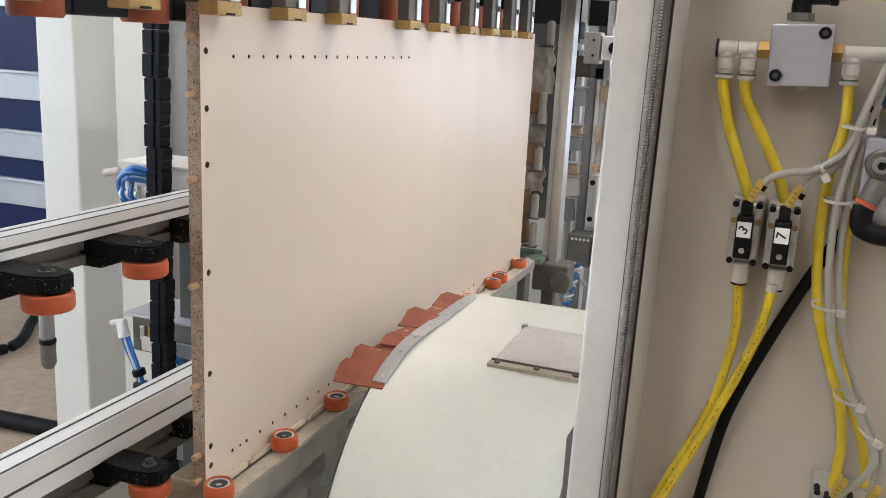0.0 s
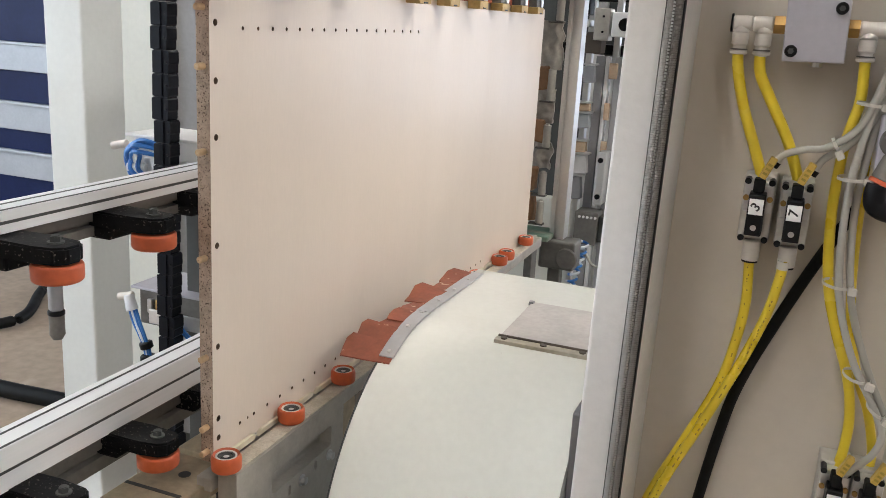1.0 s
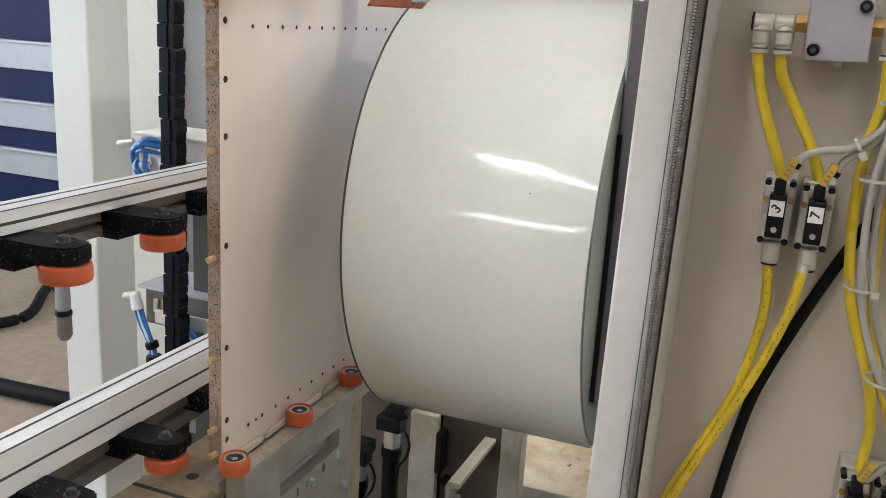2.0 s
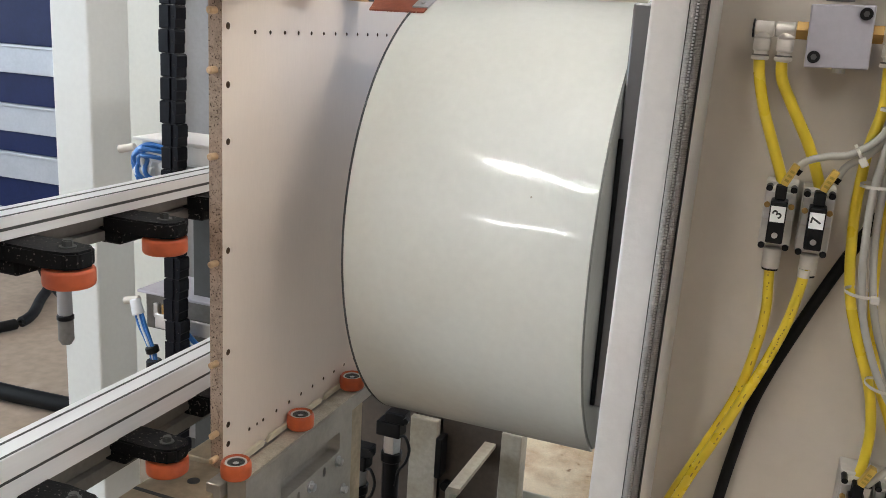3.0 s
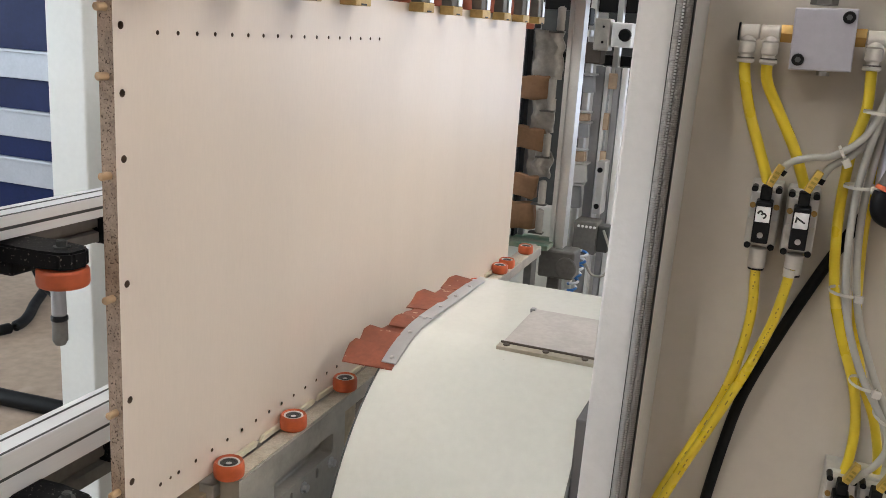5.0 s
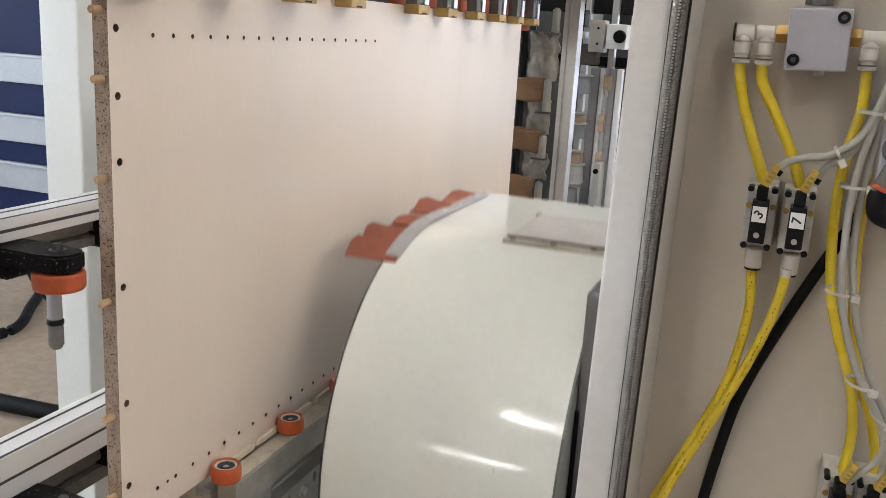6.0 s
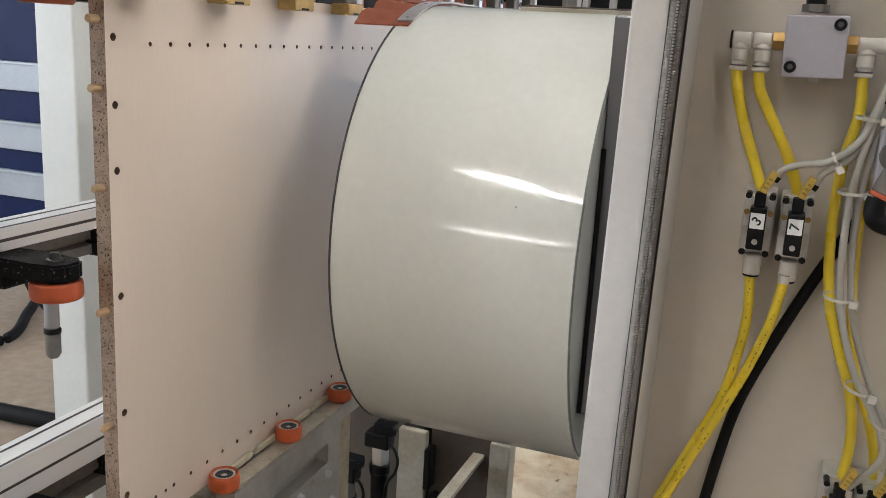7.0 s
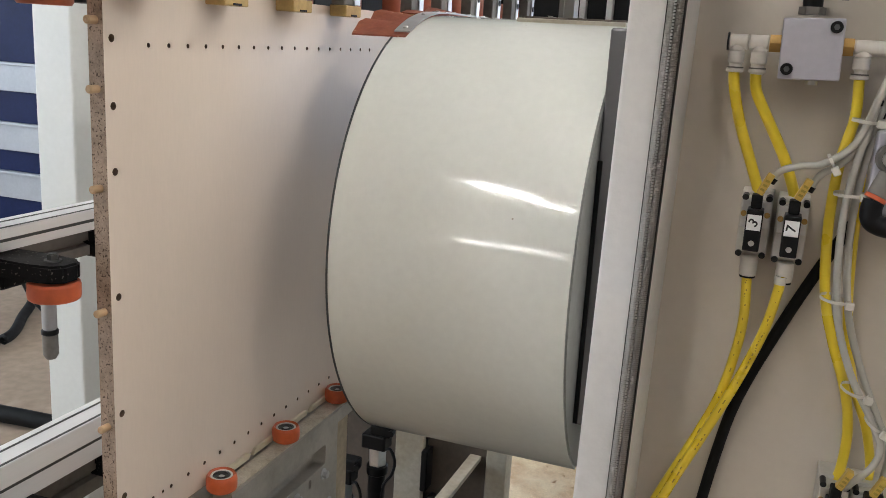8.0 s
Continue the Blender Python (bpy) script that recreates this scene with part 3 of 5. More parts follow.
def upper_beam():
    ob = thing("upper_beam", "dark steel beam above the panel", "beam", (0.0, -0.9, 1.5))
    bm = bmesh.new()
    box(bm, -0.09, 0.03, 0, 2.35, 0.065, 0.16, 0.004)
    part("girder", bm, DARK, ob)
    bm = bmesh.new()
    box(bm, -0.17, -0.11, 0, 0.66, -0.07, 0.0, 0.004)
    part("front_block", bm, BLACK, ob, "black block under the beam")
    bm = bmesh.new()
    box(bm, -0.15, -0.09, 0, 2.35, 0.001, 0.12, 0.004)
    part("back_rail", bm, DULL, ob)
    bm = bmesh.new()
    for y in (0.05, 2.25):
        box(bm, -0.16, -0.10, y, y + 0.06, -1.5, 0.0, 0.004)
    part("upright", bm, DULL, ob)


ROLL_Y = [-0.012 + 0.1520 * i for i in range(8)]


def panel_track():
    """The long rail under the panel with a row of orange rollers."""
    ob = thing("panel_track", "milled aluminium track with orange rollers along its edge", "conveyor track", (0, 0.0105, 0))
    ob.rotation_euler = (radians(0.65), 0, 0)
    bm = bmesh.new()
    box(bm, 0.009, 0.0335, -0.013, 1.36, 0.8602, 0.862, 0.0006)
    part("top_strip", bm, BAR_TOP, ob, "dusty aluminium top strip")
    bm = bmesh.new()
    outer = [(-0.014, 0.60), (0.265, 0.60), (0.265, 0.860), (-0.014, 0.860)]
    extrude(bm, outer, 0.008, 0.0355, "x")
    bmesh.ops.recalc_face_normals(bm, faces=bm.faces)
    bmesh.ops.bevel(bm, geom=[e for e in bm.edges if all(v.co.z > 0.85 for v in e.verts)], offset=0.0012, segments=2, affect="EDGES")
    body = drilled_plate(bm)
    part("front_plate", body, ALU_DULL, ob, "milled plate with a long pocket")
    bm = bmesh.new()
    box(bm, 0.008, 0.0345, 0.2655, 1.36, 0.838, 0.860, 0.0012)
    part("back_bar", bm, ALU_DULL, ob)
    bm = bmesh.new()
    box(bm, 0.01, 0.03, 0.02, 0.07, -0.002, 0.599, 0.002)
    part("leg", bm, DULL, ob)
    bm = bmesh.new()
    box(bm, 0.01, 0.03, 1.29, 1.34, -0.016, 0.8375, 0.002)
    part("leg", bm, DULL, ob)
    for y, z in ((0.143, 0.773), (0.222, 0.775), (0.24, 0.72), (0.06, 0.73)):
        bm = bmesh.new()
        cyl(bm, (0.0352, y, z), (0.0367, y, z), 0.0085, 16)
        cyl(bm, (0.0367, y, z), (0.043, y, z), 0.006, 6)
        part("bolt", bm, STEEL, ob)
    bm = bmesh.new()
    box(bm, -0.017, 0.0045, -0.024, 1.42, 0.832, 0.8505, 0.0015)
    part("carrier_belt", bm, ALU_DULL, ob, "dusty carrier bar under the panel")
    proto = None
    for i, y in enumerate(ROLL_Y + [1.106, 1.262]):
        if proto is None:
            bm = bmesh.new()
            lathe(bm, [(0.0115, -0.004), (0.0165, 0), (0.0185, -0.003), (0.019, -0.007), (0.019, -0.015), (0.0185, -0.019), (0.0165, -0.021), (0.0115, -0.021)], 36)
            proto = part("roller", bm, ORANGE, ob, "orange polyurethane roller", True, (0.0195, y, 0.884))
            bm = bmesh.new()
            lathe(bm, [(0.004, -0.003), (0.0065, -0.002), (0.0065, -0.004), (0.0085, -0.004), (0.0085, -0.0025), (0.0113, -0.0025), (0.0113, -0.02), (0.004, -0.02)], 28)
            hub = part("bearing", bm, DARK, proto, "dark ball bearing", True)
            bm = bmesh.new()
            cyl(bm, (0, 0, -0.022), (0, 0, -0.0035), 0.0038, 12)
            pin = part("pin", bm, STEEL, proto)
            bm = bmesh.new()
            lathe(bm, [(0.0108, -0.0028), (0.0112, -0.0018), (0.0134, -0.0018), (0.0137, -0.0032)], 32)
            race = part("race", bm, FITTING, proto, "pale ring round the bearing", True)
        else:
            r = new("roller", proto.data)
            r.parent, r.location = ob, (0.0195, y, 0.884)
            for src in (hub, pin, race):
                c = new(src.name.split(".")[0], src.data)
                c.parent = r
    bm = bmesh.new()
    extrude(bm, [(0.0, -0.0055), (0.0, 0.0025), (0.081, 0.0025), (0.0865, 0.0), (0.0815, -0.0055)], 0.0012, 0.0062, "x")
    part("wear_strip", bm, CREAM_STRIP, ob, "short pale cream wear strip", at=(0, -0.0125, 0.868))
    strip = None
    for i in range(8):
        y0 = ROLL_Y[i] - 0.0605
        if i == 0:
            continue
        if strip is None:
            bm = bmesh.new()
            extrude(bm, [(0.0, -0.0055), (0.003, -0.001), (0.008, 0.0025), (0.141, 0.0025), (0.1465, 0.0), (0.1415, -0.0055)], 0.0012, 0.0062, "x")
            bmesh.ops.bevel(bm, geom=list(bm.edges), offset=0.0007, segments=1, affect="EDGES")
            strip = part("wear_strip", bm, CREAM_STRIP, ob, "pale cream wear strip", at=(0, y0, 0.868))
        else:
            s = new("wear_strip", strip.data)
            s.parent, s.location = ob, (0, y0, 0.868)


def drilled_plate(bm):
    """Cuts a long rounded pocket and two slots through the plate."""
    me = bpy.data.meshes.new("plate")
    bmesh.ops.recalc_face_normals(bm, faces=bm.faces)
    bm.to_mesh(me)
    bm.free()
    cb = bmesh.new()
    for y0, y1, z0, z1 in ((0.066, 0.228, 0.789, 0.821), (0.108, 0.114, 0.765, 0.781), (0.178, 0.186, 0.769, 0.784), (0.03, 0.2, 0.63, 0.70)):
        box(cb, 0.014, 0.2, y0, y1, z0, z1, min(0.005, (y1 - y0) * 0.45), seg=3)
    cut = bpy.data.meshes.new("cut")
    bmesh.ops.recalc_face_normals(cb, faces=cb.faces)
    cb.to_mesh(cut)
    cb.free()
    a, b = new("plate", me), new("cut", cut)
    mod = a.modifiers.new("cut", "BOOLEAN")
    mod.operation, mod.object, mod.solver = "DIFFERENCE", b, "EXACT"
    bpy.context.view_layer.update()
    res = bpy.data.meshes.new_from_object(a.evaluated_get(bpy.context.evaluated_depsgraph_get()))
    out = bmesh.new()
    out.from_mesh(res)
    for o in (a, b):
        bpy.data.objects.remove(o)
    for m in (me, cut, res):
        bpy.data.meshes.remove(m)
    return out


def base_boards():
    """Dusty plates below the arms on the far side of the panel."""
    for k in range(6):
        y = -0.42 + k * 0.155
        bm = bmesh.new()
        box(bm, -0.1, -0.006 - 0.004 * (k % 2), y, y + 0.145, 0.815, 0.838, 0.002)
        box(bm, -0.098, -0.015, y + 0.05, y + 0.056, 0.838, 0.8385, 0, slot=1)
        cyl(bm, (-0.045, y + 0.1, 0.838), (-0.045, y + 0.1, 0.8386), 0.008, 16, slot=1)
        box(bm, -0.07, -0.05, y + 0.02, y + 0.12, 0.0, 0.8152, 0.002, slot=1)
        tagged(part("base_plate", bm, [WOODTOP, DARK]), "dusty slotted plate beneath the roller arms", "plate", "base plates")


# ---- the panel ----
def chipboard_panel():
    ob = thing("chipboard_panel", "upright cream-laminated chipboard panel with drilled holes and dowels", "panel", (0, 0, 0.88))
    y0, y1, zt, zb = -0.011, 1.335, 0.572, -0.014
    bm = bmesh.new()
    box(bm, -0.018, 0, y0, y1, zb, zt)
    for f in bm.faces:
        f.material_index = 0 if abs(f.normal.x) > 0.5 else 1
    col = (0.52, 0.456, 0.392, 0.264, 0.137, 0.042, 0.016)
    holes = [((-0.012, 0, z), (0.01, 0, z), 0.004) for z in col]
    holes += [((-0.010, 0.053 + 0.032 * i, 0.514), (0.01, 0.053 + 0.032 * i, 0.514), 0.0025) for i in range(17)]
    holes += [((-0.010, 0.046 + 0.032 * i, 0.0165), (0.01, 0.046 + 0.032 * i, 0.0165), 0.0025) for i in range(30)]
    holes += [((-0.010, 0.0635, 0.0165), (0.01, 0.0635, 0.0165), 0.002)]
    part("board", drilled(bm, holes), [LAMINATE, CHIP, HOLE], ob)
    for z in (0.536, 0.472, 0.376, 0.250, 0.125, 0.033, 0.0):
        bm = bmesh.new()
        lathe(bm, [(0.0005, 0), (0.0028, 0), (0.004, 0.0014), (0.004, 0.0225), (0.0005, 0.0225)], 16, (-0.009, y0 - 0.0125, z), (0, 1, 0))
        part("dowel", bm, BEECH, ob, "beech dowel", True)
    return ob


# ---- the lifting hood ----
HOOD_Y, HOOD_Z, HOOD_R = 0.407, 1.143, 0.309
HOOD_X0, HOOD_X1 = 0.10, 0.405
HOOD_UP, HOOD_DOWN = 0.010, 0.007   # how far the outline stands out above and below a true circle
HOOD_TOP = HOOD_Z + HOOD_R + HOOD_UP


def hood_line(r_in=0.0, lo=-58, steps=60, back=0.69):
    """The side outline of the hood as (y, z), from its lower lip over the front to its flat back, in its raised place."""
    r = HOOD_R - r_in
    pts = []
    for i in range(steps + 1):
        a = radians(lo + (90 - lo) * i / steps)
        pts.append((HOOD_Y - r * math.cos(a), HOOD_Z + (r + (HOOD_UP if a > 0 else HOOD_DOWN)) * math.sin(a)))
    pts.append((back, HOOD_TOP - r_in + 0.003))
    return pts


def on_hood(deg, out=0.0):
    a = radians(deg)
    return (HOOD_Y - (HOOD_R + out) * math.cos(a), HOOD_Z + (HOOD_R + out + (HOOD_UP if a > 0 else HOOD_DOWN)) * math.sin(a))


def strip_along(bm, x0, x1, degs, out, thick, slot=0):
    """A thin band that follows the hood's curve."""
    rows = []
    for d in degs:
        a, b = on_hood(d, out), on_hood(d, out - thick)
        rows.append([bm.verts.new((x, *p)) for x, p in ((x0, a), (x1, a), (x1, b), (x0, b))])
    for p, q in zip(rows, rows[1:]):
        for k in range(4):
            bm.faces.new((p[k], p[(k + 1) % 4], q[(k + 1) % 4], q[k])).material_index = slot
    bm.faces.new(rows[0]).material_index = slot
    bm.faces.new(rows[-1][::-1]).material_index = slot


def lifting_hood():
    ob = thing("saw_hood", "glossy cream curved steel hood with a rubber curtain", "machine hood", (0, 0, 0))
    bm = bmesh.new()
    outer, inner = hood_line(), hood_line(0.003)
    extrude(bm, outer + inner[::-1], HOOD_X0, HOOD_X1, "x")
    part("shell", bm, CREAM, ob, "glossy cream curved sheet", True, angle=20)
    bm = bmesh.new()
    strip_along(bm, HOOD_X0 - 0.0025, HOOD_X0 - 0.0003, [-58 + i * 3 for i in range(50)], 0.0010, 0.006)
    part("edge_trim", bm, DARK, ob, "dark edge trim", True)
    # steel strip that clamps the rubber curtain
    degs = [65 + i * 2.5 for i in range(11)]
    bm = bmesh.new()
    strip_along(bm, HOOD_X0 - 0.002, HOOD_X0 + 0.021, degs, 0.0045, 0.002)
    box(bm, HOOD_X0 - 0.002, HOOD_X0 + 0.021, HOOD_Y, 0.66, HOOD_TOP + 0.0035, HOOD_TOP + 0.0055)
    strip = part("clamp_strip", bm, ZINC, ob, "grey galvanised strip", True)
    for d in (67, 79, 89):
        y, z = on_hood(d, 0.0045)
        bm = bmesh.new()
        n = Vector((0, y - HOOD_Y, z - HOOD_Z)).normalized()
        c = Vector((HOOD_X0 + 0.010, y, z))
        cyl(bm, c, c + n * 0.002, 0.0035, 12, 0.0028)
        part("screw", bm, STEEL, strip, smooth=True)
    for y in (0.47, 0.54, 0.61):
        bm = bmesh.new()
        cyl(bm, (HOOD_X0 + 0.01, y, HOOD_TOP + 0.0055), (HOOD_X0 + 0.01, y, HOOD_TOP + 0.0075), 0.0035, 12, 0.0028)
        part("screw", bm, STEEL, strip, smooth=True)
    # curtain flaps, each hanging a little differently
    rnd = random.Random(7)
    for k, (d0, d1) in enumerate(((64, 70), (70.2, 76), (76.2, 82), (82.2, 88.4), (88.6, 97.2), (97.5, 106), (106.5, 116), (116.5, 125))):
        reach = (0.064, 0.056, 0.038, 0.034, 0.030, 0.046, 0.030, 0.038)[k]
        lift = (0.004, 0.007, -0.004, 0.002, -0.003, 0.009, 0.001, 0.004)[k] + rnd.uniform(-0.001, 0.001)
        bm = bmesh.new()
        rows = []
        for i in range(6):
            u = i / 5
            x = HOOD_X0 + 0.018 - (reach + 0.018) * u
            row = []
            for j in range(4):
                d = d0 - 0.7 + (d1 - d0 + 1.6) * j / 3
                if d <= 90:
                    y, z = on_hood(d, 0.0022)
                else:
                    y, z = HOOD_Y + (d - 90) / 35 * 0.24, HOOD_TOP + 0.003
                sag = 0.001 * u * u + lift * u * (1 if j > 1 else -0.4) + 0.0016 * (k % 2) * (1 if u > 0.25 else 0)
                row.append((x + (0.004 if j in (0, 3) else 0) * u, y - 0.004 * u * (1 if j == 0 else 0), z + sag))
            rows.append(row)
        top = [[bm.verts.new(p) for p in r] for r in rows]
        low = [[bm.verts.new((p[0], p[1], p[2] - 0.0022)) for p in r] for r in rows]
        for g, flip in ((top, False), (low, True)):
            for a, b in zip(g, g[1:]):
                for j in range(3):
                    q = (a[j], a[j + 1], b[j + 1], b[j])
                    bm.faces.new(q[::-1] if flip else q)
        for j in range(3):
            bm.faces.new((top[0][j], top[0][j + 1], low[0][j + 1], low[0][j]))
            bm.faces.new((top[-1][j], top[-1][j + 1], low[-1][j + 1], low[-1][j]))
        for a in range(5):
            bm.faces.new((top[a][0], top[a + 1][0], low[a + 1][0], low[a][0]))
            bm.faces.new((top[a][3], top[a + 1][3], low[a + 1][3], low[a][3]))
        part("flap", bm, FLAP, ob, "red-brown rubber flap", True)
    # lower flap tongues behind the front edge
    for d in (46,):
        bm = bmesh.new()
        y, z = on_hood(d, -0.012)
        box(bm, HOOD_X0 - 0.009, HOOD_X0 + 0.01, y, y + 0.012, z - 0.03, z, 0.001)
        part("flap", bm, FLAP, ob, "red-brown rubber flap")
    # acrylic inspection lid with a screwed bar
    zt = HOOD_TOP
    tilt = Matrix.Translation((0, 0.358, zt - 0.0040)) @ Matrix.Rotation(radians(1.7), 4, "X")
    bm = bmesh.new()
    box(bm, 0.249, 0.392, 0.016, 0.186, 0.001, 0.005, 0.0008, turn=tilt)
    lid = part("inspection_lid", bm, PLEXI, ob, "scuffed clear acrylic lid")
    bm = bmesh.new()
    box(bm, 0.245, 0.394, -0.003, 0.0135, -0.003, 0.005, 0.001, turn=tilt)
    part("hinge_bar", bm, DIM_CREAM, lid, "dull cream hinge bar")
    bm = bmesh.new()
    cyl(bm, tilt @ Vector((0.247, 0.015, 0.0055)), tilt @ Vector((0.393, 0.015, 0.0055)), 0.0022, 10)
    part("hinge_pin", bm, SHADE, lid, "rusty brown hinge pin", True)
    for x in (0.258, 0.318, 0.376):
        bm = bmesh.new()
        cyl(bm, tilt @ Vector((x, 0.006, 0.005)), tilt @ Vector((x, 0.006, 0.0072)), 0.0050, 6)
        part("screw", bm, SHADE, lid)
    bm = bmesh.new()
    box(bm, 0.374, 0.394, 0.150, 0.168, 0.005, 0.010, 0.001, turn=tilt)
    part("latch", bm, GREY, lid)
    bm = bmesh.new()
    box(bm, 0.245, 0.253, 0.174, 0.184, 0.001, 0.008, 0.001, turn=tilt)
    part("latch", bm, GREY, lid)
    # right end
    bm = bmesh.new()
    face = [(y, z) for y, z in hood_line(0.004)] + [(0.69, HOOD_Z - 0.255)]
    extrude(bm, face, HOOD_X1 - 0.004, HOOD_X1 + 0.002, "x")
    part("end_plate", bm, END, ob, "dark grey end plate")
    bm = bmesh.new()
    box(bm, HOOD_X1 + 0.0022, HOOD_X1 + 0.040, 0.185, 0.62, 0.965, 1.452, 0.003)
    part("carriage", bm, GLOSS, ob, "glossy grey carriage plate")
    # black strip that draws the shadow gap between end plate and carriage
    bm = bmesh.new()
    box(bm, HOOD_X1 + 0.0021, HOOD_X1 + 0.008, 0.181, 0.1848, 0.968, 1.30, 0.001)
    part("gap_seal", bm, RUBBER, ob, "black strip standing in for the shadow gap")
    return ob


def machine_housing():
    # added out of view to keep the right-hand lamps off the space under the hood
    ob = thing("machine_housing", "unseen cream box behind the cabinet, added to block light", "machine housing", (0.97, 0.68, 0))
    bm = bmesh.new()
    box(bm, -0.44, 0.44, -0.65, 0.65, 0.06, 0.92, 0.006)
    part("body", bm, ENAMEL, ob)
    bm = bmesh.new()
    box(bm, -0.42, 0.42, -0.63, 0.63, 0, 0.0598, 0.003)
    part("plinth", bm, DARK, ob)


def lift_column():
    ob = thing("lift_column", "dark grey vertical lift column of the hood", "column", (0.47, 0.36, 0))
    bm = bmesh.new()
    box(bm, -0.022, 0.022, -0.05, 0.05, 0.01, 2.1, 0.004)
    part("section", bm, DARK, ob)
    bm = bmesh.new()
    box(bm, -0.05, 0.05, -0.08, 0.08, 0, 0.01, 0.002)
    part("foot_plate", bm, DARK, ob)


# ---- below the hood ----
def under_machine():
    for x, y, z0, z1 in ((-0.045, 0.60, 0.42, 0.69), (-0.105, 0.58, 0.40, 0.615)):
        ob = thing("air_cylinder", "black air cylinder with a steel head", "air cylinder", (x, y, 0), "air cylinders under the hood")
        bm = bmesh.new()
        cyl(bm, (0, 0, z0), (0, 0, z1 - 0.085), 0.017, 20, bevel=0.002)
        cyl(bm, (0, 0, z1 - 0.105), (0, 0, z1 - 0.085), 0.021, 20, bevel=0.002)
        part("barrel", bm, BLACK, ob, smooth=True)
        bm = bmesh.new()
        cyl(bm, (0, 0, z1 - 0.085), (0, 0, z1 - 0.05), 0.018, 6)
        part("head", bm, STEEL, ob, "steel hexagon head")
        bm = bmesh.new()
        box(bm, -0.028, 0.022, -0.018, 0.018, z1 - 0.05, z1 - 0.02, 0.003)
        box(bm, -0.012, 0.03, -0.014, 0.016, z1 - 0.022, z1, 0.003)
        cyl(bm, (0.034, -0.012, z1 - 0.008), (0.034, -0.02, z1 - 0.008), 0.006, 12)
        part("clamp", bm, BLACK, ob)
        bm = bmesh.new()
        cyl(bm, (0, 0, 0), (0, 0, z0), 0.010, 12)
        part("rod", bm, STEEL, ob)
        bm = bmesh.new()
        hose(bm, [(0.022, -0.012, z1 - 0.045), (0.036, -0.02, z1 - 0.04), (0.046, -0.022, z1 - 0.062), (0.040, -0.022, z1 - 0.09), (0.024, -0.018, z1 - 0.115), (0.018, -0.015, z1 - 0.15)], 0.0032, 8)
        part("line", bm, BLACK, ob, smooth=True)
    ob = thing("saw_bench", "cream and grey saw bench strewn with sawdust", "bench", (0, 0.9, 0))
    # cream plate and post are coloured darker in place of the hood's shade
    for n, b, m, l in (("front_plate", (-0.135, -0.066, 0.0, 0.02, 0, 0.535), DIM_CREAM, "cream plate darkened for the shade under the hood"),
                       ("side_sheet", (-0.0655, 0.083, 0.03, 0.045, 0, 0.56), SHADE, "dark brown sheet"),
                       ("post", (0.086, 0.133, 0.0, 0.05, 0, 0.545), DIM_CREAM, "cream post darkened for the shade under the hood"),
                       ("bed", (0.03, 0.50, 0.12, 0.62, 0, 0.35), ENAMEL, "cream bed"),
                       ("back_plate", (-0.5, 0.6, 0.64, 0.67, 0, 0.52), DULL, "dull grey plate"),
                       ("bracket", (-0.0655, -0.05, -0.012, 0.028, 0.40, 0.50), BLACK, "black bracket"),
                       # added out of view: the dark box keeps floor bounce off the lower hood
                       ("base", (0.06, 0.52, -0.82, -0.26, 0, 0.33), DARK, "unseen dark base box, added to cut light bounce"),
                       # added sheet whose dark colour replaces the shaded space behind the bench
                       ("rear_sheet", (-0.42, -0.137, 0.05, 0.065, 0, 0.70), SHADE, "dark brown sheet standing in for the shade behind"),
                       ("tab", (0.02, 0.05, 0.031, 0.034, 0.40, 0.50), DARK, "")):
        bm = bmesh.new()
        box(bm, *b, 0.003)
        part(n, bm, m, ob, l)
    bm = bmesh.new()
    extrude(bm, [(0.035, 0.455), (0.035, 0.49), (0.04, 0.50), (0.066, 0.50), (0.066, 0.49), (0.045, 0.485), (0.045, 0.455)], -0.20, 0.029)
    part("angle_rail", bm, DIM_CREAM, ob, "cream angle rail darkened for the shade under the hood")
    bm = bmesh.new()
    box(bm, 0.037, 0.057, -0.19, -0.16, 0, 0.4545, 0.002)
    part("rail_leg", bm, DIM_CREAM, ob)
    for x, z in ((-0.045, 0.37), (-0.03, 0.345)):
        bm = bmesh.new()
        cyl(bm, (x, 0.012, z), (x, 0.030, z), 0.013, 16, bevel=0.002)
        part("knob", bm, BLACK, ob, smooth=True)
    bm = bmesh.new()
    bmesh.ops.create_grid(bm, x_segments=40, y_segments=40, size=1)
    for v in bm.verts:
        x, y = v.co.x, v.co.y
        e = 1 - max(abs(x), abs(y)) ** 6
        v.co = Vector((0.265 + x * 0.232, 0.37 + y * 0.248, 0.3504 + e * (0.010 + 0.012 * noise.noise((x * 4, y * 4, 0)) + 0.006 * noise.noise((x * 12, y * 12, 3)))))
    tagged(part("sawdust", bm, SAWDUST, at=(0, 0.9, 0), smooth=True), "heaps of pale sawdust lying on the machine bed", "sawdust", kind="stuff")


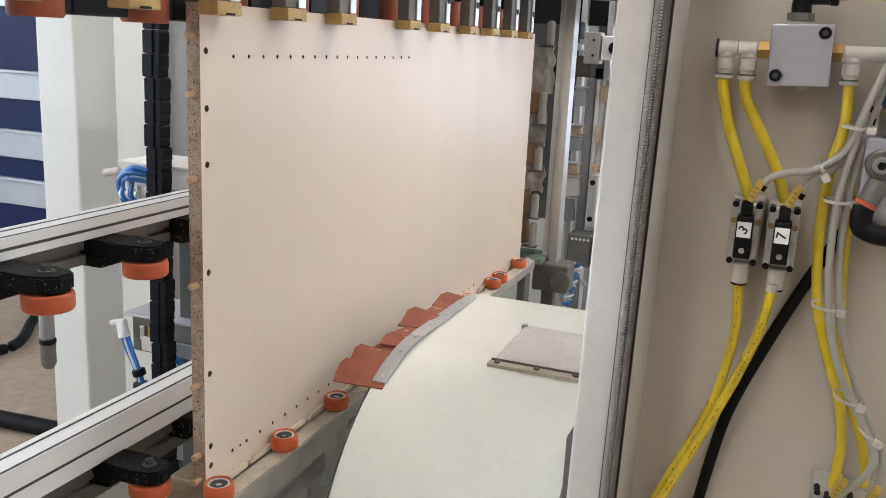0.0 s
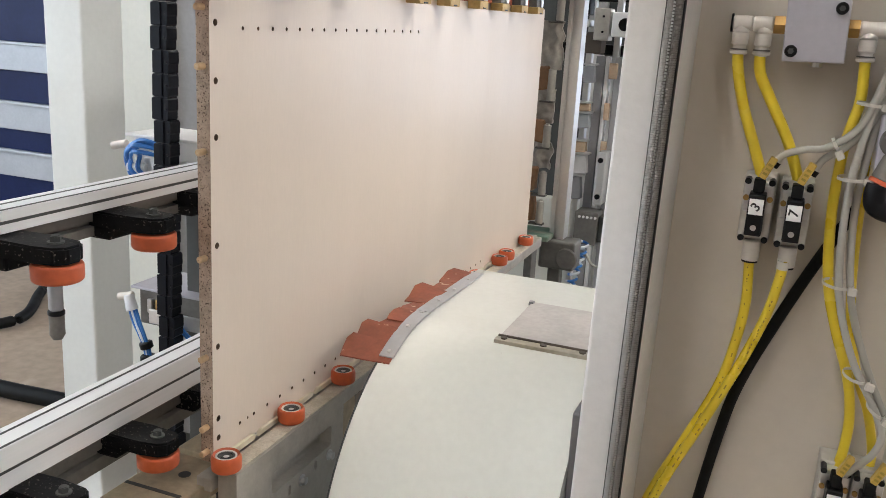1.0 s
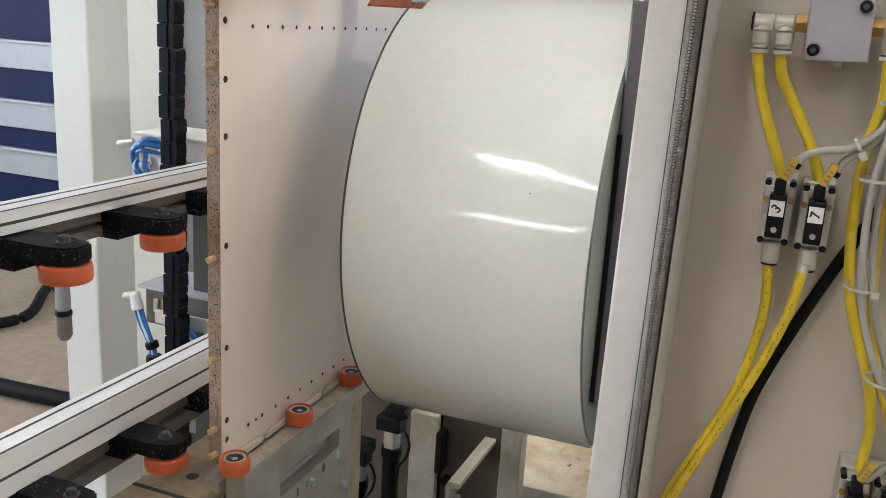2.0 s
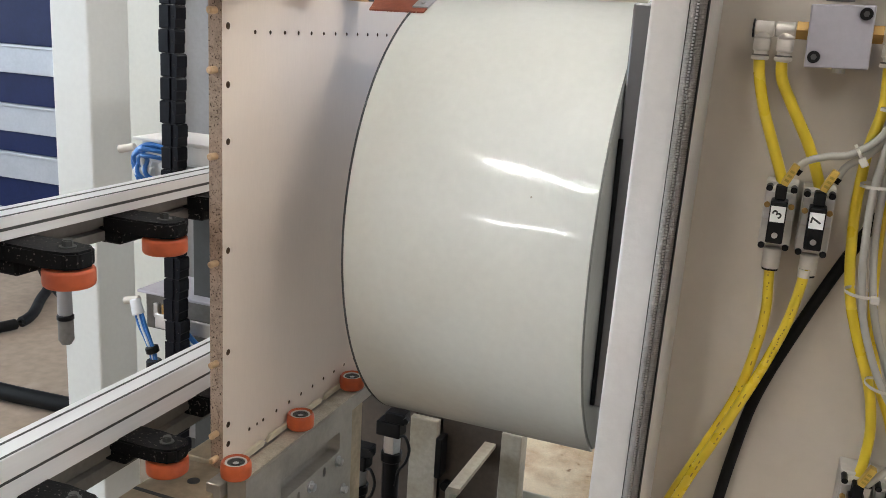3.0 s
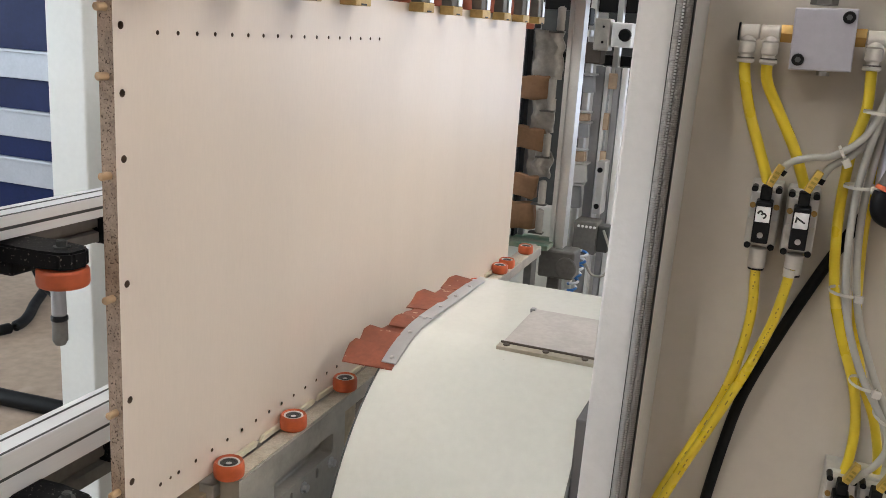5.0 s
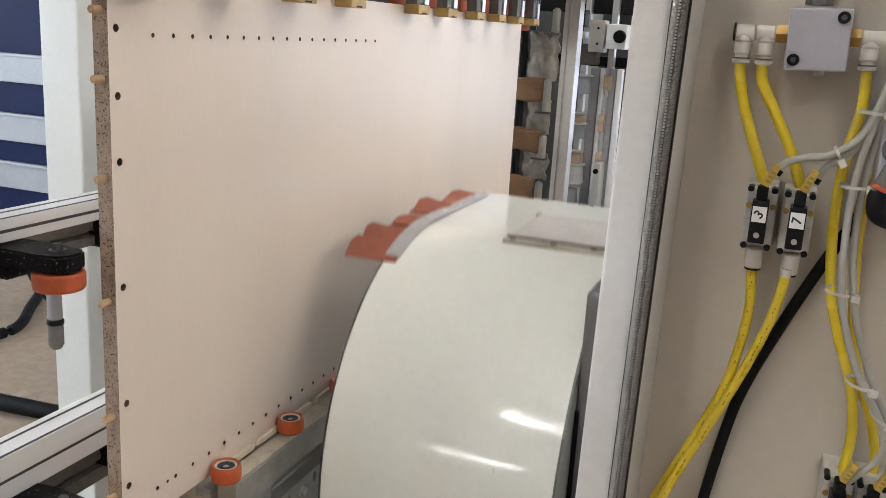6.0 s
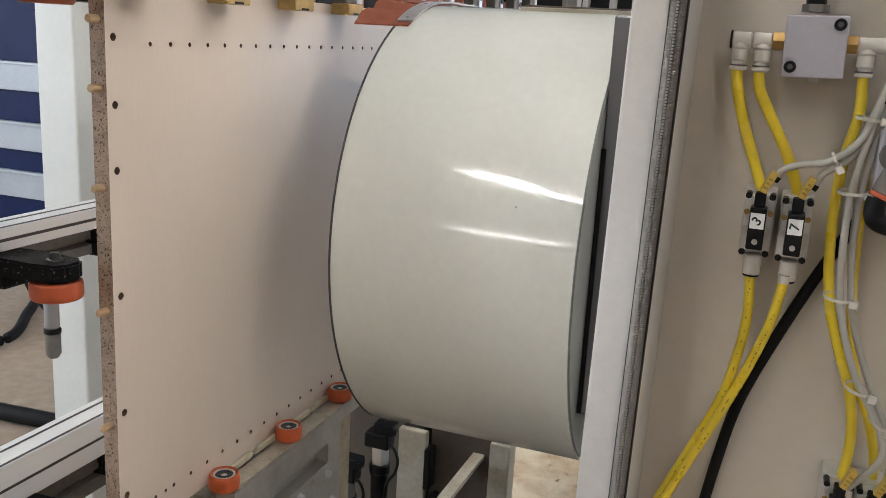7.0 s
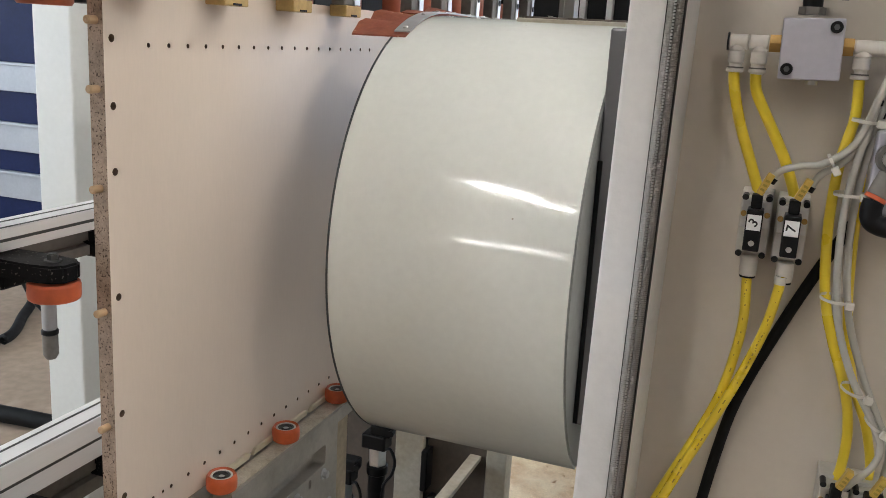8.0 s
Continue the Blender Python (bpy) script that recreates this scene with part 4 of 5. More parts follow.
# ---- the far end of the machine ----
def far_machine():
    ob = thing("clamp_tower", "tall aluminium post with brown felt clamping blocks", "clamp tower", (0.0, 1.5, 0))
    bm = bmesh.new()
    extrude(bm, [(0.018, 0.0), (0.030, 0.0), (0.030, 0.008), (0.038, 0.008), (0.038, 0.0), (0.058, 0.0), (0.058, 0.05), (0.018, 0.05)], 0.84, 1.75, "z")
    part("post", bm, ALU, ob, "aluminium post")
    bm = bmesh.new()
    box(bm, 0.02, 0.055, 0.005, 0.045, 0, 0.845, 0.003)
    part("leg", bm, DULL, ob)
    for x0, x1, z0, z1, tilt in ((-0.092, -0.014, 1.249, 1.308, -4), (-0.096, -0.017, 1.109, 1.169, 3), (-0.093, -0.029, 0.978, 1.041, 5), (-0.102, -0.029, 0.890, 0.961, -2)):
        bm = bmesh.new()
        box(bm, x0, x1, -0.022, 0.014, z0, z1, 0.004)
        bmesh.ops.subdivide_edges(bm, edges=[e for e in bm.edges if e.calc_length() > 0.02], cuts=5, use_grid_fill=True)
        mid = Vector(((x0 + x1) / 2, 0, (z0 + z1) / 2))
        turn = Matrix.Rotation(radians(tilt), 3, "Y")
        for v in bm.verts:
            v.co += 0.007 * noise.noise_vector(v.co * 26)
            v.co = mid + turn @ (v.co - mid)
        part("felt_block", bm, CARDBOARD, ob, "worn brown felt block", True, angle=60)
    for x, z0, z1 in ((0.004, 1.428, 1.487), (-0.004, 1.222, 1.304), (-0.005, 1.098, 1.158), (-0.006, 0.968, 1.030), (-0.007, 0.888, 0.951)):
        bm = bmesh.new()
        cyl(bm, (x, -0.028, z0), (x, -0.028, z1), 0.0105, 18, bevel=0.0015)
        cyl(bm, (x, -0.028, z1), (x, -0.028, z1 + 0.003), 0.006, 14)
        pin = part("pin", bm, ALU_DULL, ob, "pale grey pin", True)
        bm = bmesh.new()
        box(bm, x - 0.03, x + 0.010, -0.030, -0.006, z0 - 0.006, z0 - 0.001, 0.001)
        part("pin_bracket", bm, DULL, pin)
    for x0, x1, z0, z1 in ((-0.066, 0.011, 1.302, 1.426), (-0.060, 0.004, 1.159, 1.249), (-0.062, 0.008, 1.035, 1.109)):
        bm = bmesh.new()
        box(bm, x0, x1, -0.004, 0.004, z0, z1)
        bmesh.ops.subdivide_edges(bm, edges=[e for e in bm.edges if e.calc_length() > 0.02], cuts=13, use_grid_fill=True)
        for v in bm.verts:
            q = v.co.copy()
            v.co.y += 0.022 * noise.noise((q.x * 30, 3.0, q.z * 16)) + 0.010 * noise.noise((q.x * 75, 7.0, q.z * 60)) - 0.008
            v.co.x += 0.010 * noise.noise((5.0, q.z * 40, q.x * 10))
            v.co.z += 0.010 * noise.noise((q.x * 40, 9.0, q.z * 10))
        part("film", bm, FILM, ob, "crumpled dusty plastic film", True, angle=70)
    bm = bmesh.new()
    box(bm, -0.095, -0.086, 0.0, 0.04, 0.86, 1.7, 0.002)
    part("back_strip", bm, BLACK, ob)
    bm = bmesh.new()
    box(bm, -0.083, -0.068, 0.032, 0.05, 0.86, 1.7, 0.002)
    part("side_strip", bm, GREY, ob)
    bm = bmesh.new()
    box(bm, -0.10, 0.03, -0.06, 0.06, 0.845, 0.86, 0.003)
    part("foot", bm, GREEN, ob, "green dusty foot plate")
    bm = bmesh.new()
    box(bm, 0.0, 0.10, -0.03, 0.05, 0.765, 0.8445, 0.006)
    part("housing", bm, DULL, ob, "dull grey motor housing")
    bm = bmesh.new()
    cyl(bm, (0.08, -0.04, 0.80), (0.08, -0.03, 0.80), 0.03, 24, bevel=0.003)
    part("cap", bm, DULL, ob, smooth=True)

    rack = thing("tool_rack", "grey aluminium rack with stacked plates and brackets", "rack", (0.0, 1.8, 0))
    for x in (-0.005, 0.075, 0.15):
        bm = bmesh.new()
        box(bm, x, x + 0.018, 0.04, 0.07, 0.0, 1.8, 0.002)
        part("upright", bm, ALU, rack)
    for x0, x1, z0, z1, m in ((0.004, 0.037, 1.256, 1.305, SLAT), (-0.009, 0.030, 1.171, 1.193, PALEWOOD), (-0.012, 0.034, 1.121, 1.163, SLAT), (-0.013, 0.030, 1.048, 1.079, PALEWOOD),
                              (-0.013, 0.039, 0.983, 1.040, ORANGE_PEEL), (-0.006, 0.029, 0.904, 0.973, GREY)):
        bm = bmesh.new()
        box(bm, x0, x1, 0.0, 0.030, z0, z1, 0.002, turn=Matrix.Translation(((x0 + x1) / 2, 0, z0)) @ Matrix.Rotation(radians(-6), 4, "Y") @ Matrix.Translation((-(x0 + x1) / 2, 0, -z0)))
        plate = part("plate", bm, m, rack, "pale wooden stop" if m is PALEWOOD else "grey plate")
        bm = bmesh.new()
        box(bm, x0, x1 + 0.004, -0.010, 0.032, z1 + 0.003, z1 + 0.008, 0.001)
        part("shelf_edge", bm, ALU, plate)
    for x0, x1, m in ((0.029, 0.055, GREY), (0.058, 0.070, ALU_BAR), (0.086, 0.104, GREY), (0.108, 0.124, ALU_BAR)):
        bm = bmesh.new()
        box(bm, x0, x1, 0.036, 0.066, 0.0, 1.335, 0.002)
        part("side_rail", bm, m, rack)
    for x0, x1, z0, z1 in ((0.073, 0.097, 1.271, 1.317), (0.069, 0.085, 1.149, 1.199), (0.070, 0.087, 1.037, 1.085)):
        bm = bmesh.new()
        box(bm, x0, x1, 0.020, 0.035, z0, z1, 0.002)
        part("stop_block", bm, PALEWOOD, rack, "pale wooden stop")
    for z0, z1 in ((1.338, 1.368), (1.492, 1.85)):
        bm = bmesh.new()
        box(bm, -0.20, 0.30, 0.0705, 0.14, z0, z1, 0.003)
        part("cross_beam", bm, BLACK, rack, "black cross beam")
    bm = bmesh.new()
    box(bm, 0.005, 0.057, -0.05, 0.02, 1.343, 1.403, 0.004)
    part("motor_block", bm, SHADE, rack, "dark brown block")
    bm = bmesh.new()
    box(bm, 0.075, 0.10, -0.03, 0.035, 0.90, 1.06, 0.003)
    part("bracket", bm, ALU, rack, "aluminium bracket")
    for z in (0.925, 1.035):
        bm = bmesh.new()
        cyl(bm, (0.086, -0.034, z), (0.086, -0.03, z), 0.008, 12)
        part("screw", bm, BLACK, rack)
    for x0, x1, z0, z1, m in ((0.034, 0.078, 1.381, 1.471, ALU_DULL), (0.084, 0.141, 1.393, 1.462, ALU_BAR), (-0.006, 0.018, 1.45, 1.498, BLACK), (-0.017, 0.020, 1.417, 1.437, ALU)):
        bm = bmesh.new()
        box(bm, x0, x1, -0.06, 0.0, z0, z1, 0.003)
        part("block", bm, m, rack)
    for x, z, r in ((0.060, 1.405, 0.0035), (0.060, 1.448, 0.0035), (0.124, 1.428, 0.018), (0.002, 1.427, 0.005)):
        bm = bmesh.new()
        cyl(bm, (x, -0.060 - r * 0.9, z), (x, -0.06, z), r, 16, bevel=r * 0.15)
        part("knob", bm, BLACK, rack, smooth=True)
    bm = bmesh.new()
    box(bm, 0.03, 0.10, -0.06, 0.02, 0.78, 0.88, 0.004)
    part("motor", bm, DULL, rack)
    for i in range(5):
        bm = bmesh.new()
        cyl(bm, (0.045 + i * 0.012, -0.064, 0.865), (0.045 + i * 0.012, -0.06, 0.865), 0.004, 8)
        part("screw", bm, PAPER, rack)
    bm = bmesh.new()
    box(bm, 0.10, 0.135, -0.05, 0.0, 0.79, 0.87, 0.004)
    part("junction_box", bm, DARK, rack, "dark junction box")
    bm = bmesh.new()
    hose(bm, [(0.12, -0.055, 0.86), (0.145, -0.06, 0.80), (0.14, -0.06, 0.73), (0.10, -0.06, 0.72), (0.07, -0.06, 0.76)], 0.004, 8)
    part("cable", bm, CABLE, rack, smooth=True)

    bm = bmesh.new()
    pts = [(0.045 + 0.014 * math.cos(k * 1.05) + 0.0008 * k, 1.70 + 0.014 * math.sin(k * 1.05), 0.660 + 0.0036 * k) for k in range(40)]
    hose(bm, pts, 0.0042, 8, 3)
    for i, f in enumerate(bm.faces):
        f.material_index = (i // 48) % 2
    tagged(part("coil_hose", bm, [BLUE, WHITE_TUBE], smooth=True), "coiled blue and white air hose hanging by the rack", "hose")
    ob = thing("dust_duct", "dusty grey extraction duct crossing above the clamp tower", "duct", (0.0, 1.42, 1.60))
    bm = bmesh.new()
    cyl(bm, (-0.12, 0, 0), (0.60, 0, -0.012), 0.055, 28, bevel=0.004)
    part("pipe", bm, DULL, ob, smooth=True)
    bm = bmesh.new()
    for x in (-0.02, 0.16):
        cyl(bm, (x, 0, -0.001), (x + 0.012, 0, -0.001), 0.058, 28, bevel=0.002)
    part("clamp_band", bm, STEEL, ob, smooth=True)
    bm = bmesh.new()
    cyl(bm, (0.25, 0, 0.05), (0.25, 0, 2.8), 0.008, 10)
    part("hanger", bm, STEEL, ob)
    ob = thing("guard_screen", "cream painted steel guard screen", "screen", (0.4, 2.4, 0))
    bm = bmesh.new()
    box(bm, -1.2, 0.5, 0, 0.05, 0.0, 0.78, 0.004)
    part("panel", bm, ENAMEL, ob)
    bm = bmesh.new()
    box(bm, -1.2, -0.43, 0.051, 0.08, 0.0, 2.3, 0.004)
    box(bm, -0.43, -0.16, 0.051, 0.08, 1.0, 2.3, 0.004)
    part("back_sheet", bm, DARK, ob, "dark grey back sheet")
    for x in (-0.50, -0.36, -0.23):
        bm = bmesh.new()
        box(bm, x, x + 0.035, -0.03, 0.0, 0.0, 2.3, 0.003)
        part("post", bm, ALU, ob)


# ---- the cabinet with the hoses ----
WALL = -0.03


def cabinet():
    ob = thing("machine_cabinet", "open beige machine cabinet with a sealed door edge", "cabinet", (0.9, WALL, 0))
    bm = bmesh.new()
    slab(bm, -0.408, 0.5, 0.0, 0.003, 0.08, 2.2)
    part("back_panel", bm, CABINET, ob, "beige painted back panel")
    bm = bmesh.new()
    box(bm, -0.4245, -0.3805, -0.10, 0.02, 0.0, 2.25, 0.003, seg=3)
    lean, pivot = radians(0.85), 1.22
    post = part("frame_post", bm, ORANGE_PEEL, ob, "grey-white textured frame post")
    post.rotation_euler, post.location = (0, lean, 0), (-pivot * math.sin(lean), 0, -0.006)
    bm = bmesh.new()
    box(bm, 0.5, 0.54, -0.10, 0.02, 0.0, 2.25, 0.003)
    part("frame_post", bm, ORANGE_PEEL, ob)
    bm = bmesh.new()
    box(bm, -0.380, 0.5, -0.10, 0.003, 2.2, 2.25, 0.003)
    part("top_panel", bm, ORANGE_PEEL, ob)
    bm = bmesh.new()
    box(bm, -0.380, 0.5, -0.10, 0.003, 0.0, 0.08, 0.003)
    part("bottom_panel", bm, CABINET, ob)
    # door seal: a dark carrier with two ridged beads
    bm = bmesh.new()
    box(bm, -0.3945, -0.3800, -0.1095, -0.1002, 0.05, 2.2, 0.001)
    carrier = part("door_seal", bm, RUBBER, ob, "black rubber door seal")
    carrier.rotation_euler, carrier.location = post.rotation_euler, post.location
    for x, r in ((-0.3908, 0.0029), (-0.3840, 0.0032)):
        bm = bmesh.new()
        seg, rows = 10, []
        n = int(0.60 / 0.0009)
        for i in range(n):
            rr = r * (1.0 if i % 2 else 0.87)
            z = 0.93 + i * 0.0009
            rows.append([bm.verts.new((x + rr * math.cos(2 * math.pi * (k + 0.5 * (i // 2 % 2)) / seg), -0.110 + rr * math.sin(2 * math.pi * (k + 0.5 * (i // 2 % 2)) / seg), z)) for k in range(seg)])
        for a, b in zip(rows, rows[1:]):
            for k in range(seg):
                bm.faces.new((a[k], a[(k + 1) % seg], b[(k + 1) % seg], b[k]))
        part("bead", bm, SEALMAT if x < -0.387 else SEALDARK, carrier, "ridged grey bead")
    bm = bmesh.new()
    for i in range(240):
        z = 0.932 + i * 0.0025
        box(bm, -0.3884, -0.3868, -0.1122, -0.1092, z, z + 0.0015)
    tagged(part("stitches", bm, STEEL, carrier, "row of bright metal clips"), kind="stuff")


def tube_thing(name, label, pts, r, material, cat="hose", group="", marks=None):
    ob = thing(name, label, cat, pts[0], group)
    o = Vector(pts[0])
    bm = bmesh.new()
    hose(bm, [Vector(p) - o for p in pts], r, 14)
    part("sheath", bm, material, ob, smooth=True)
    p, q = Vector(pts[0]) - o, Vector(pts[1]) - o
    bm = bmesh.new()
    cyl(bm, p, p + (q - p).normalized() * r * 1.6, r * 1.12, 16)
    part("end_sleeve", bm, RUBBER if cat == "cable" else FITTING, ob, smooth=True)
    if marks:
        line = spline([Vector(p) - o for p in pts], 40)
        bm = bmesh.new()
        rnd = random.Random(len(pts) * 7 + int(marks * 100))
        k = 0
        while k < len(line) - 6:
            step = rnd.choice((2, 3, 4))
            a, b = line[k], line[k + step - 1]
            d = (b - a).normalized()
            s = d.cross(Vector((0, 1, 0))).normalized()
            for q in (rnd.choice((-0.25, 0.0, 0.2)),):
                c = (a + b) / 2 + Vector((0, -1, 0)) * (r * 0.985) + s * r * q * 0.6
                w, h = (b - a).length / 2, r * 0.12
                nrm = Vector((0, -1, 0))
                vs = [bm.verts.new(c + d * w * i + s * h * j + nrm * e) for e in (0.0002, -0.0006) for i, j in ((-1, -1), (1, -1), (1, 1), (-1, 1))]
                for idx in ((0, 1, 2, 3), (7, 6, 5, 4), (0, 4, 5, 1), (1, 5, 6, 2), (2, 6, 7, 3), (3, 7, 4, 0)):
                    bm.faces.new([vs[i] for i in idx])
            k += step + rnd.choice((1, 2, 2, 9, 14))
        tagged(part("print", bm, MARK, ob, "faded unreadable printed marks"), kind="stuff")
    return ob


def w3(pts, y):
    """Places on the cabinet's back panel: (x, z) or (x, z, y) to points."""
    return [(p[0], p[2] if len(p) > 2 else y, p[1]) for p in pts]


def hoses():
    g = "yellow air hoses"
    lab = "yellow air hose running down the cabinet wall"
    tube_thing("air_hose", lab, w3([(0.560, 1.412), (0.560, 1.401), (0.563, 1.385), (0.570, 1.361), (0.584, 1.326), (0.591, 1.308), (0.594, 1.296, -0.05)], -0.055), 0.0046, YELLOW, group=g)
    tube_thing("air_hose", lab, w3([(0.578, 1.410), (0.5775, 1.401), (0.580, 1.388), (0.589, 1.371), (0.608, 1.337), (0.619, 1.311), (0.623, 1.297, -0.05)], -0.055), 0.0046, YELLOW, group=g)
    low = "yellow air hose leaving the bottom of a valve"
    tube_thing("air_hose", low, w3([(0.592, 1.238), (0.593, 1.222), (0.5945, 1.195), (0.592, 1.164), (0.582, 1.114), (0.558, 1.052), (0.536, 0.998), (0.522, 0.95), (0.517, 0.9)], -0.06), 0.0043, YELLOW, group=g, marks=0.2)
    tube_thing("air_hose", low, w3([(0.620, 1.236), (0.619, 1.222), (0.614, 1.192), (0.606, 1.164), (0.593, 1.127), (0.570, 1.070), (0.548, 1.017), (0.530, 0.96), (0.527, 0.9)], -0.066), 0.0043, YELLOW, group=g, marks=0.3)
    tube_thing("air_hose", "yellow air hose tied to a bundle of grey cables", w3([(0.6565, 1.412), (0.657, 1.400), (0.658, 1.372), (0.652, 1.335), (0.651, 1.281), (0.657, 1.223), (0.669, 1.182), (0.685, 1.140), (0.692, 1.105), (0.692, 1.075), (0.689, 1.052)], -0.055), 0.0043, YELLOW, group=g)
    tube_thing("air_hose", "yellow air hose behind the grey cables", w3([(0.676, 1.36), (0.672, 1.30), (0.675, 1.23), (0.682, 1.18), (0.693, 1.14), (0.706, 1.11), (0.715, 1.075), (0.715, 1.052)], -0.047), 0.0040, YELLOW, group=g)
    tube_thing("air_hose", "yellow air hose above the manifold", w3([(0.640, 1.473), (0.66, 1.474), (0.70, 1.472), (0.75, 1.46)], -0.058), 0.0044, YELLOW, group=g)
    tube_thing("black_hose", "black rubber hose slanting across the cabinet wall", w3([(0.690, 1.318, -0.065), (0.674, 1.290), (0.652, 1.246), (0.634, 1.205), (0.6175, 1.164), (0.604, 1.128), (0.594, 1.094), (0.586, 1.050), (0.579, 1.002), (0.573, 0.95), (0.569, 0.88)], -0.0410), 0.0050, RUBBER)
    g = "grey sensor cables"
    lab = "grey sensor cable fastened with nylon ties"
    for pts, y in (([(0.601, 1.317), (0.607, 1.327), (0.622, 1.333), (0.640, 1.337), (0.661, 1.357), (0.673, 1.397), (0.684, 1.430), (0.70, 1.47)], -0.082),
                   ([(0.631, 1.312), (0.638, 1.326), (0.653, 1.338), (0.669, 1.360), (0.682, 1.405), (0.70, 1.45)], -0.074),
                   ([(0.672, 1.39), (0.666, 1.358), (0.660, 1.312), (0.661, 1.257), (0.668, 1.209), (0.685, 1.163), (0.706, 1.127), (0.716, 1.105), (0.712, 1.086), (0.700, 1.070), (0.694, 1.062)], -0.080),
                   ([(0.676, 1.38), (0.670, 1.340), (0.667, 1.294), (0.670, 1.247), (0.678, 1.205), (0.694, 1.163), (0.712, 1.126), (0.724, 1.10), (0.722, 1.062)], -0.072)):
        tube_thing("sensor_cable", lab, w3(pts, y), 0.0030, CABLE, "cable", g)


def cable_ties():
    for x, z, w, tilt in ((0.666, 1.372, 0.011, 4), (0.645, 1.338, 0.006, 60), (0.662, 1.313, 0.012, -2), (0.664, 1.225, 0.012, 3), (0.690, 1.149, 0.011, 10), (0.709, 1.123, 0.008, 25)):
        ob = thing("cable_tie", "white nylon cable tie round the cables", "cable tie", (x, -0.072, z), "nylon cable ties")
        ob.rotation_euler = (0, radians(tilt), 0)
        bm = bmesh.new()
        lathe(bm, [(0.0162, -0.0012), (0.0170, -0.0012), (0.0170, 0.0012), (0.0162, 0.0012)], 28)
        for v in bm.verts:
            v.co.x *= w / 0.0165
            v.co.y *= 0.95
        part("band", bm, TIE, ob, smooth=True)
        bm = bmesh.new()
        box(bm, w * 0.55, w * 0.55 + 0.007, -0.021, -0.015, -0.003, 0.003, 0.001)
        part("head", bm, TIE, ob)


def elbow(ob, x, z0, z1, y=-0.055):
    """A push-in elbow: a collar pointing down with a ring at its mouth."""
    bm = bmesh.new()
    cyl(bm, (x, y, z0), (x, y, z1 + 0.004), 0.0066, 20, bevel=0.0015)
    lathe(bm, [(0.0005, 0), (0.0048, 0), (0.0072, -0.006), (0.0005, -0.006)], 20, (x, y, z0 + 0.006))
    e = part("collar", bm, FITTING, ob, "grey push-in collar", True)
    bm = bmesh.new()
    cyl(bm, (x, y, z1 + 0.0004), (x, y, z1 + 0.0016), 0.0068, 20)
    part("ring", bm, DULL, e, smooth=True)
    bm = bmesh.new()
    cyl(bm, (x, y, z1 - 0.003), (x, y, z1 + 0.0004), 0.0071, 20, bevel=0.001)
    part("release_ring", bm, FITTING, e, smooth=True)


def manifold():
    ob = thing("air_manifold", "silver air manifold block with grey push-in fittings", "manifold", (0, 0, 0))
    t = Matrix.Translation((0.6173, 0, 1.4252)) @ Matrix.Rotation(radians(-1.5), 4, "Y")
    bm = bmesh.new()
    box(bm, -0.0233, 0.0233, -0.072, WALL - 0.0005, -0.0243, 0.0243, 0.0012, turn=t)
    part("block", bm, BLOCK, ob)
    for x, z in ((0.0168, 0.0175), (-0.0170, -0.0160)):
        bm = bmesh.new()
        a = t @ Vector((x, -0.0722, z))
        cyl(bm, a, a + Vector((0, -0.003, 0)), 0.0048, 20, bevel=0.0008)
        s = part("screw", bm, BLACK, ob, smooth=True)
        bm = bmesh.new()
        cyl(bm, a + Vector((0, -0.003, 0)), a + Vector((0, -0.0032, 0)), 0.0024, 6)
        part("socket", bm, DARK, s)
    for x0, x1 in ((0.585, 0.5938), (0.6408, 0.6488)):
        bm = bmesh.new()
        cyl(bm, (x0, -0.055, 1.4285), (x1, -0.055, 1.4285), 0.0080, 6)
        part("nut", bm, BRASS, ob, "brass hexagon nut")
    for x0, x1 in ((0.553, 0.5685), (0.569, 0.5845), (0.649, 0.690)):
        bm = bmesh.new()
        cyl(bm, (x0, -0.055, 1.4285), (x1, -0.055, 1.4285), 0.0062, 24, bevel=0.001)
        part("barrel", bm, FITTING, ob, "light grey fitting barrel", True)
    bm = bmesh.new()
    cyl(bm, (0.5515, -0.055, 1.4285), (0.5529, -0.055, 1.4285), 0.0075, 20)
    part("plug", bm, BLACK, ob, smooth=True)
    for x in (0.560, 0.578, 0.6565):
        elbow(ob, x, 1.422, 1.4065)
    bm = bmesh.new()
    cyl(bm, (0.614, -0.055, 1.4525), (0.614, -0.055, 1.4585), 0.0105, 6)
    part("lower_nut", bm, DULL, ob)
    bm = bmesh.new()
    hose(bm, [(0.614, -0.055, 1.458), (0.614, -0.055, 1.467), (0.618, -0.0555, 1.472), (0.626, -0.056, 1.473), (0.634, -0.057, 1.473)], 0.0078, 16)
    e = part("elbow", bm, BLACK, ob, "black elbow fitting", True)
    bm = bmesh.new()
    cyl(bm, (0.634, -0.057, 1.473), (0.641, -0.0575, 1.473), 0.0085, 20, bevel=0.001)
    part("collar", bm, BLACK, e, smooth=True)
    bm = bmesh.new()
    cyl(bm, (0.621, -0.052, 1.397), (0.621, -0.052, 1.4005), 0.005, 12)
    part("drain", bm, STEEL, ob)


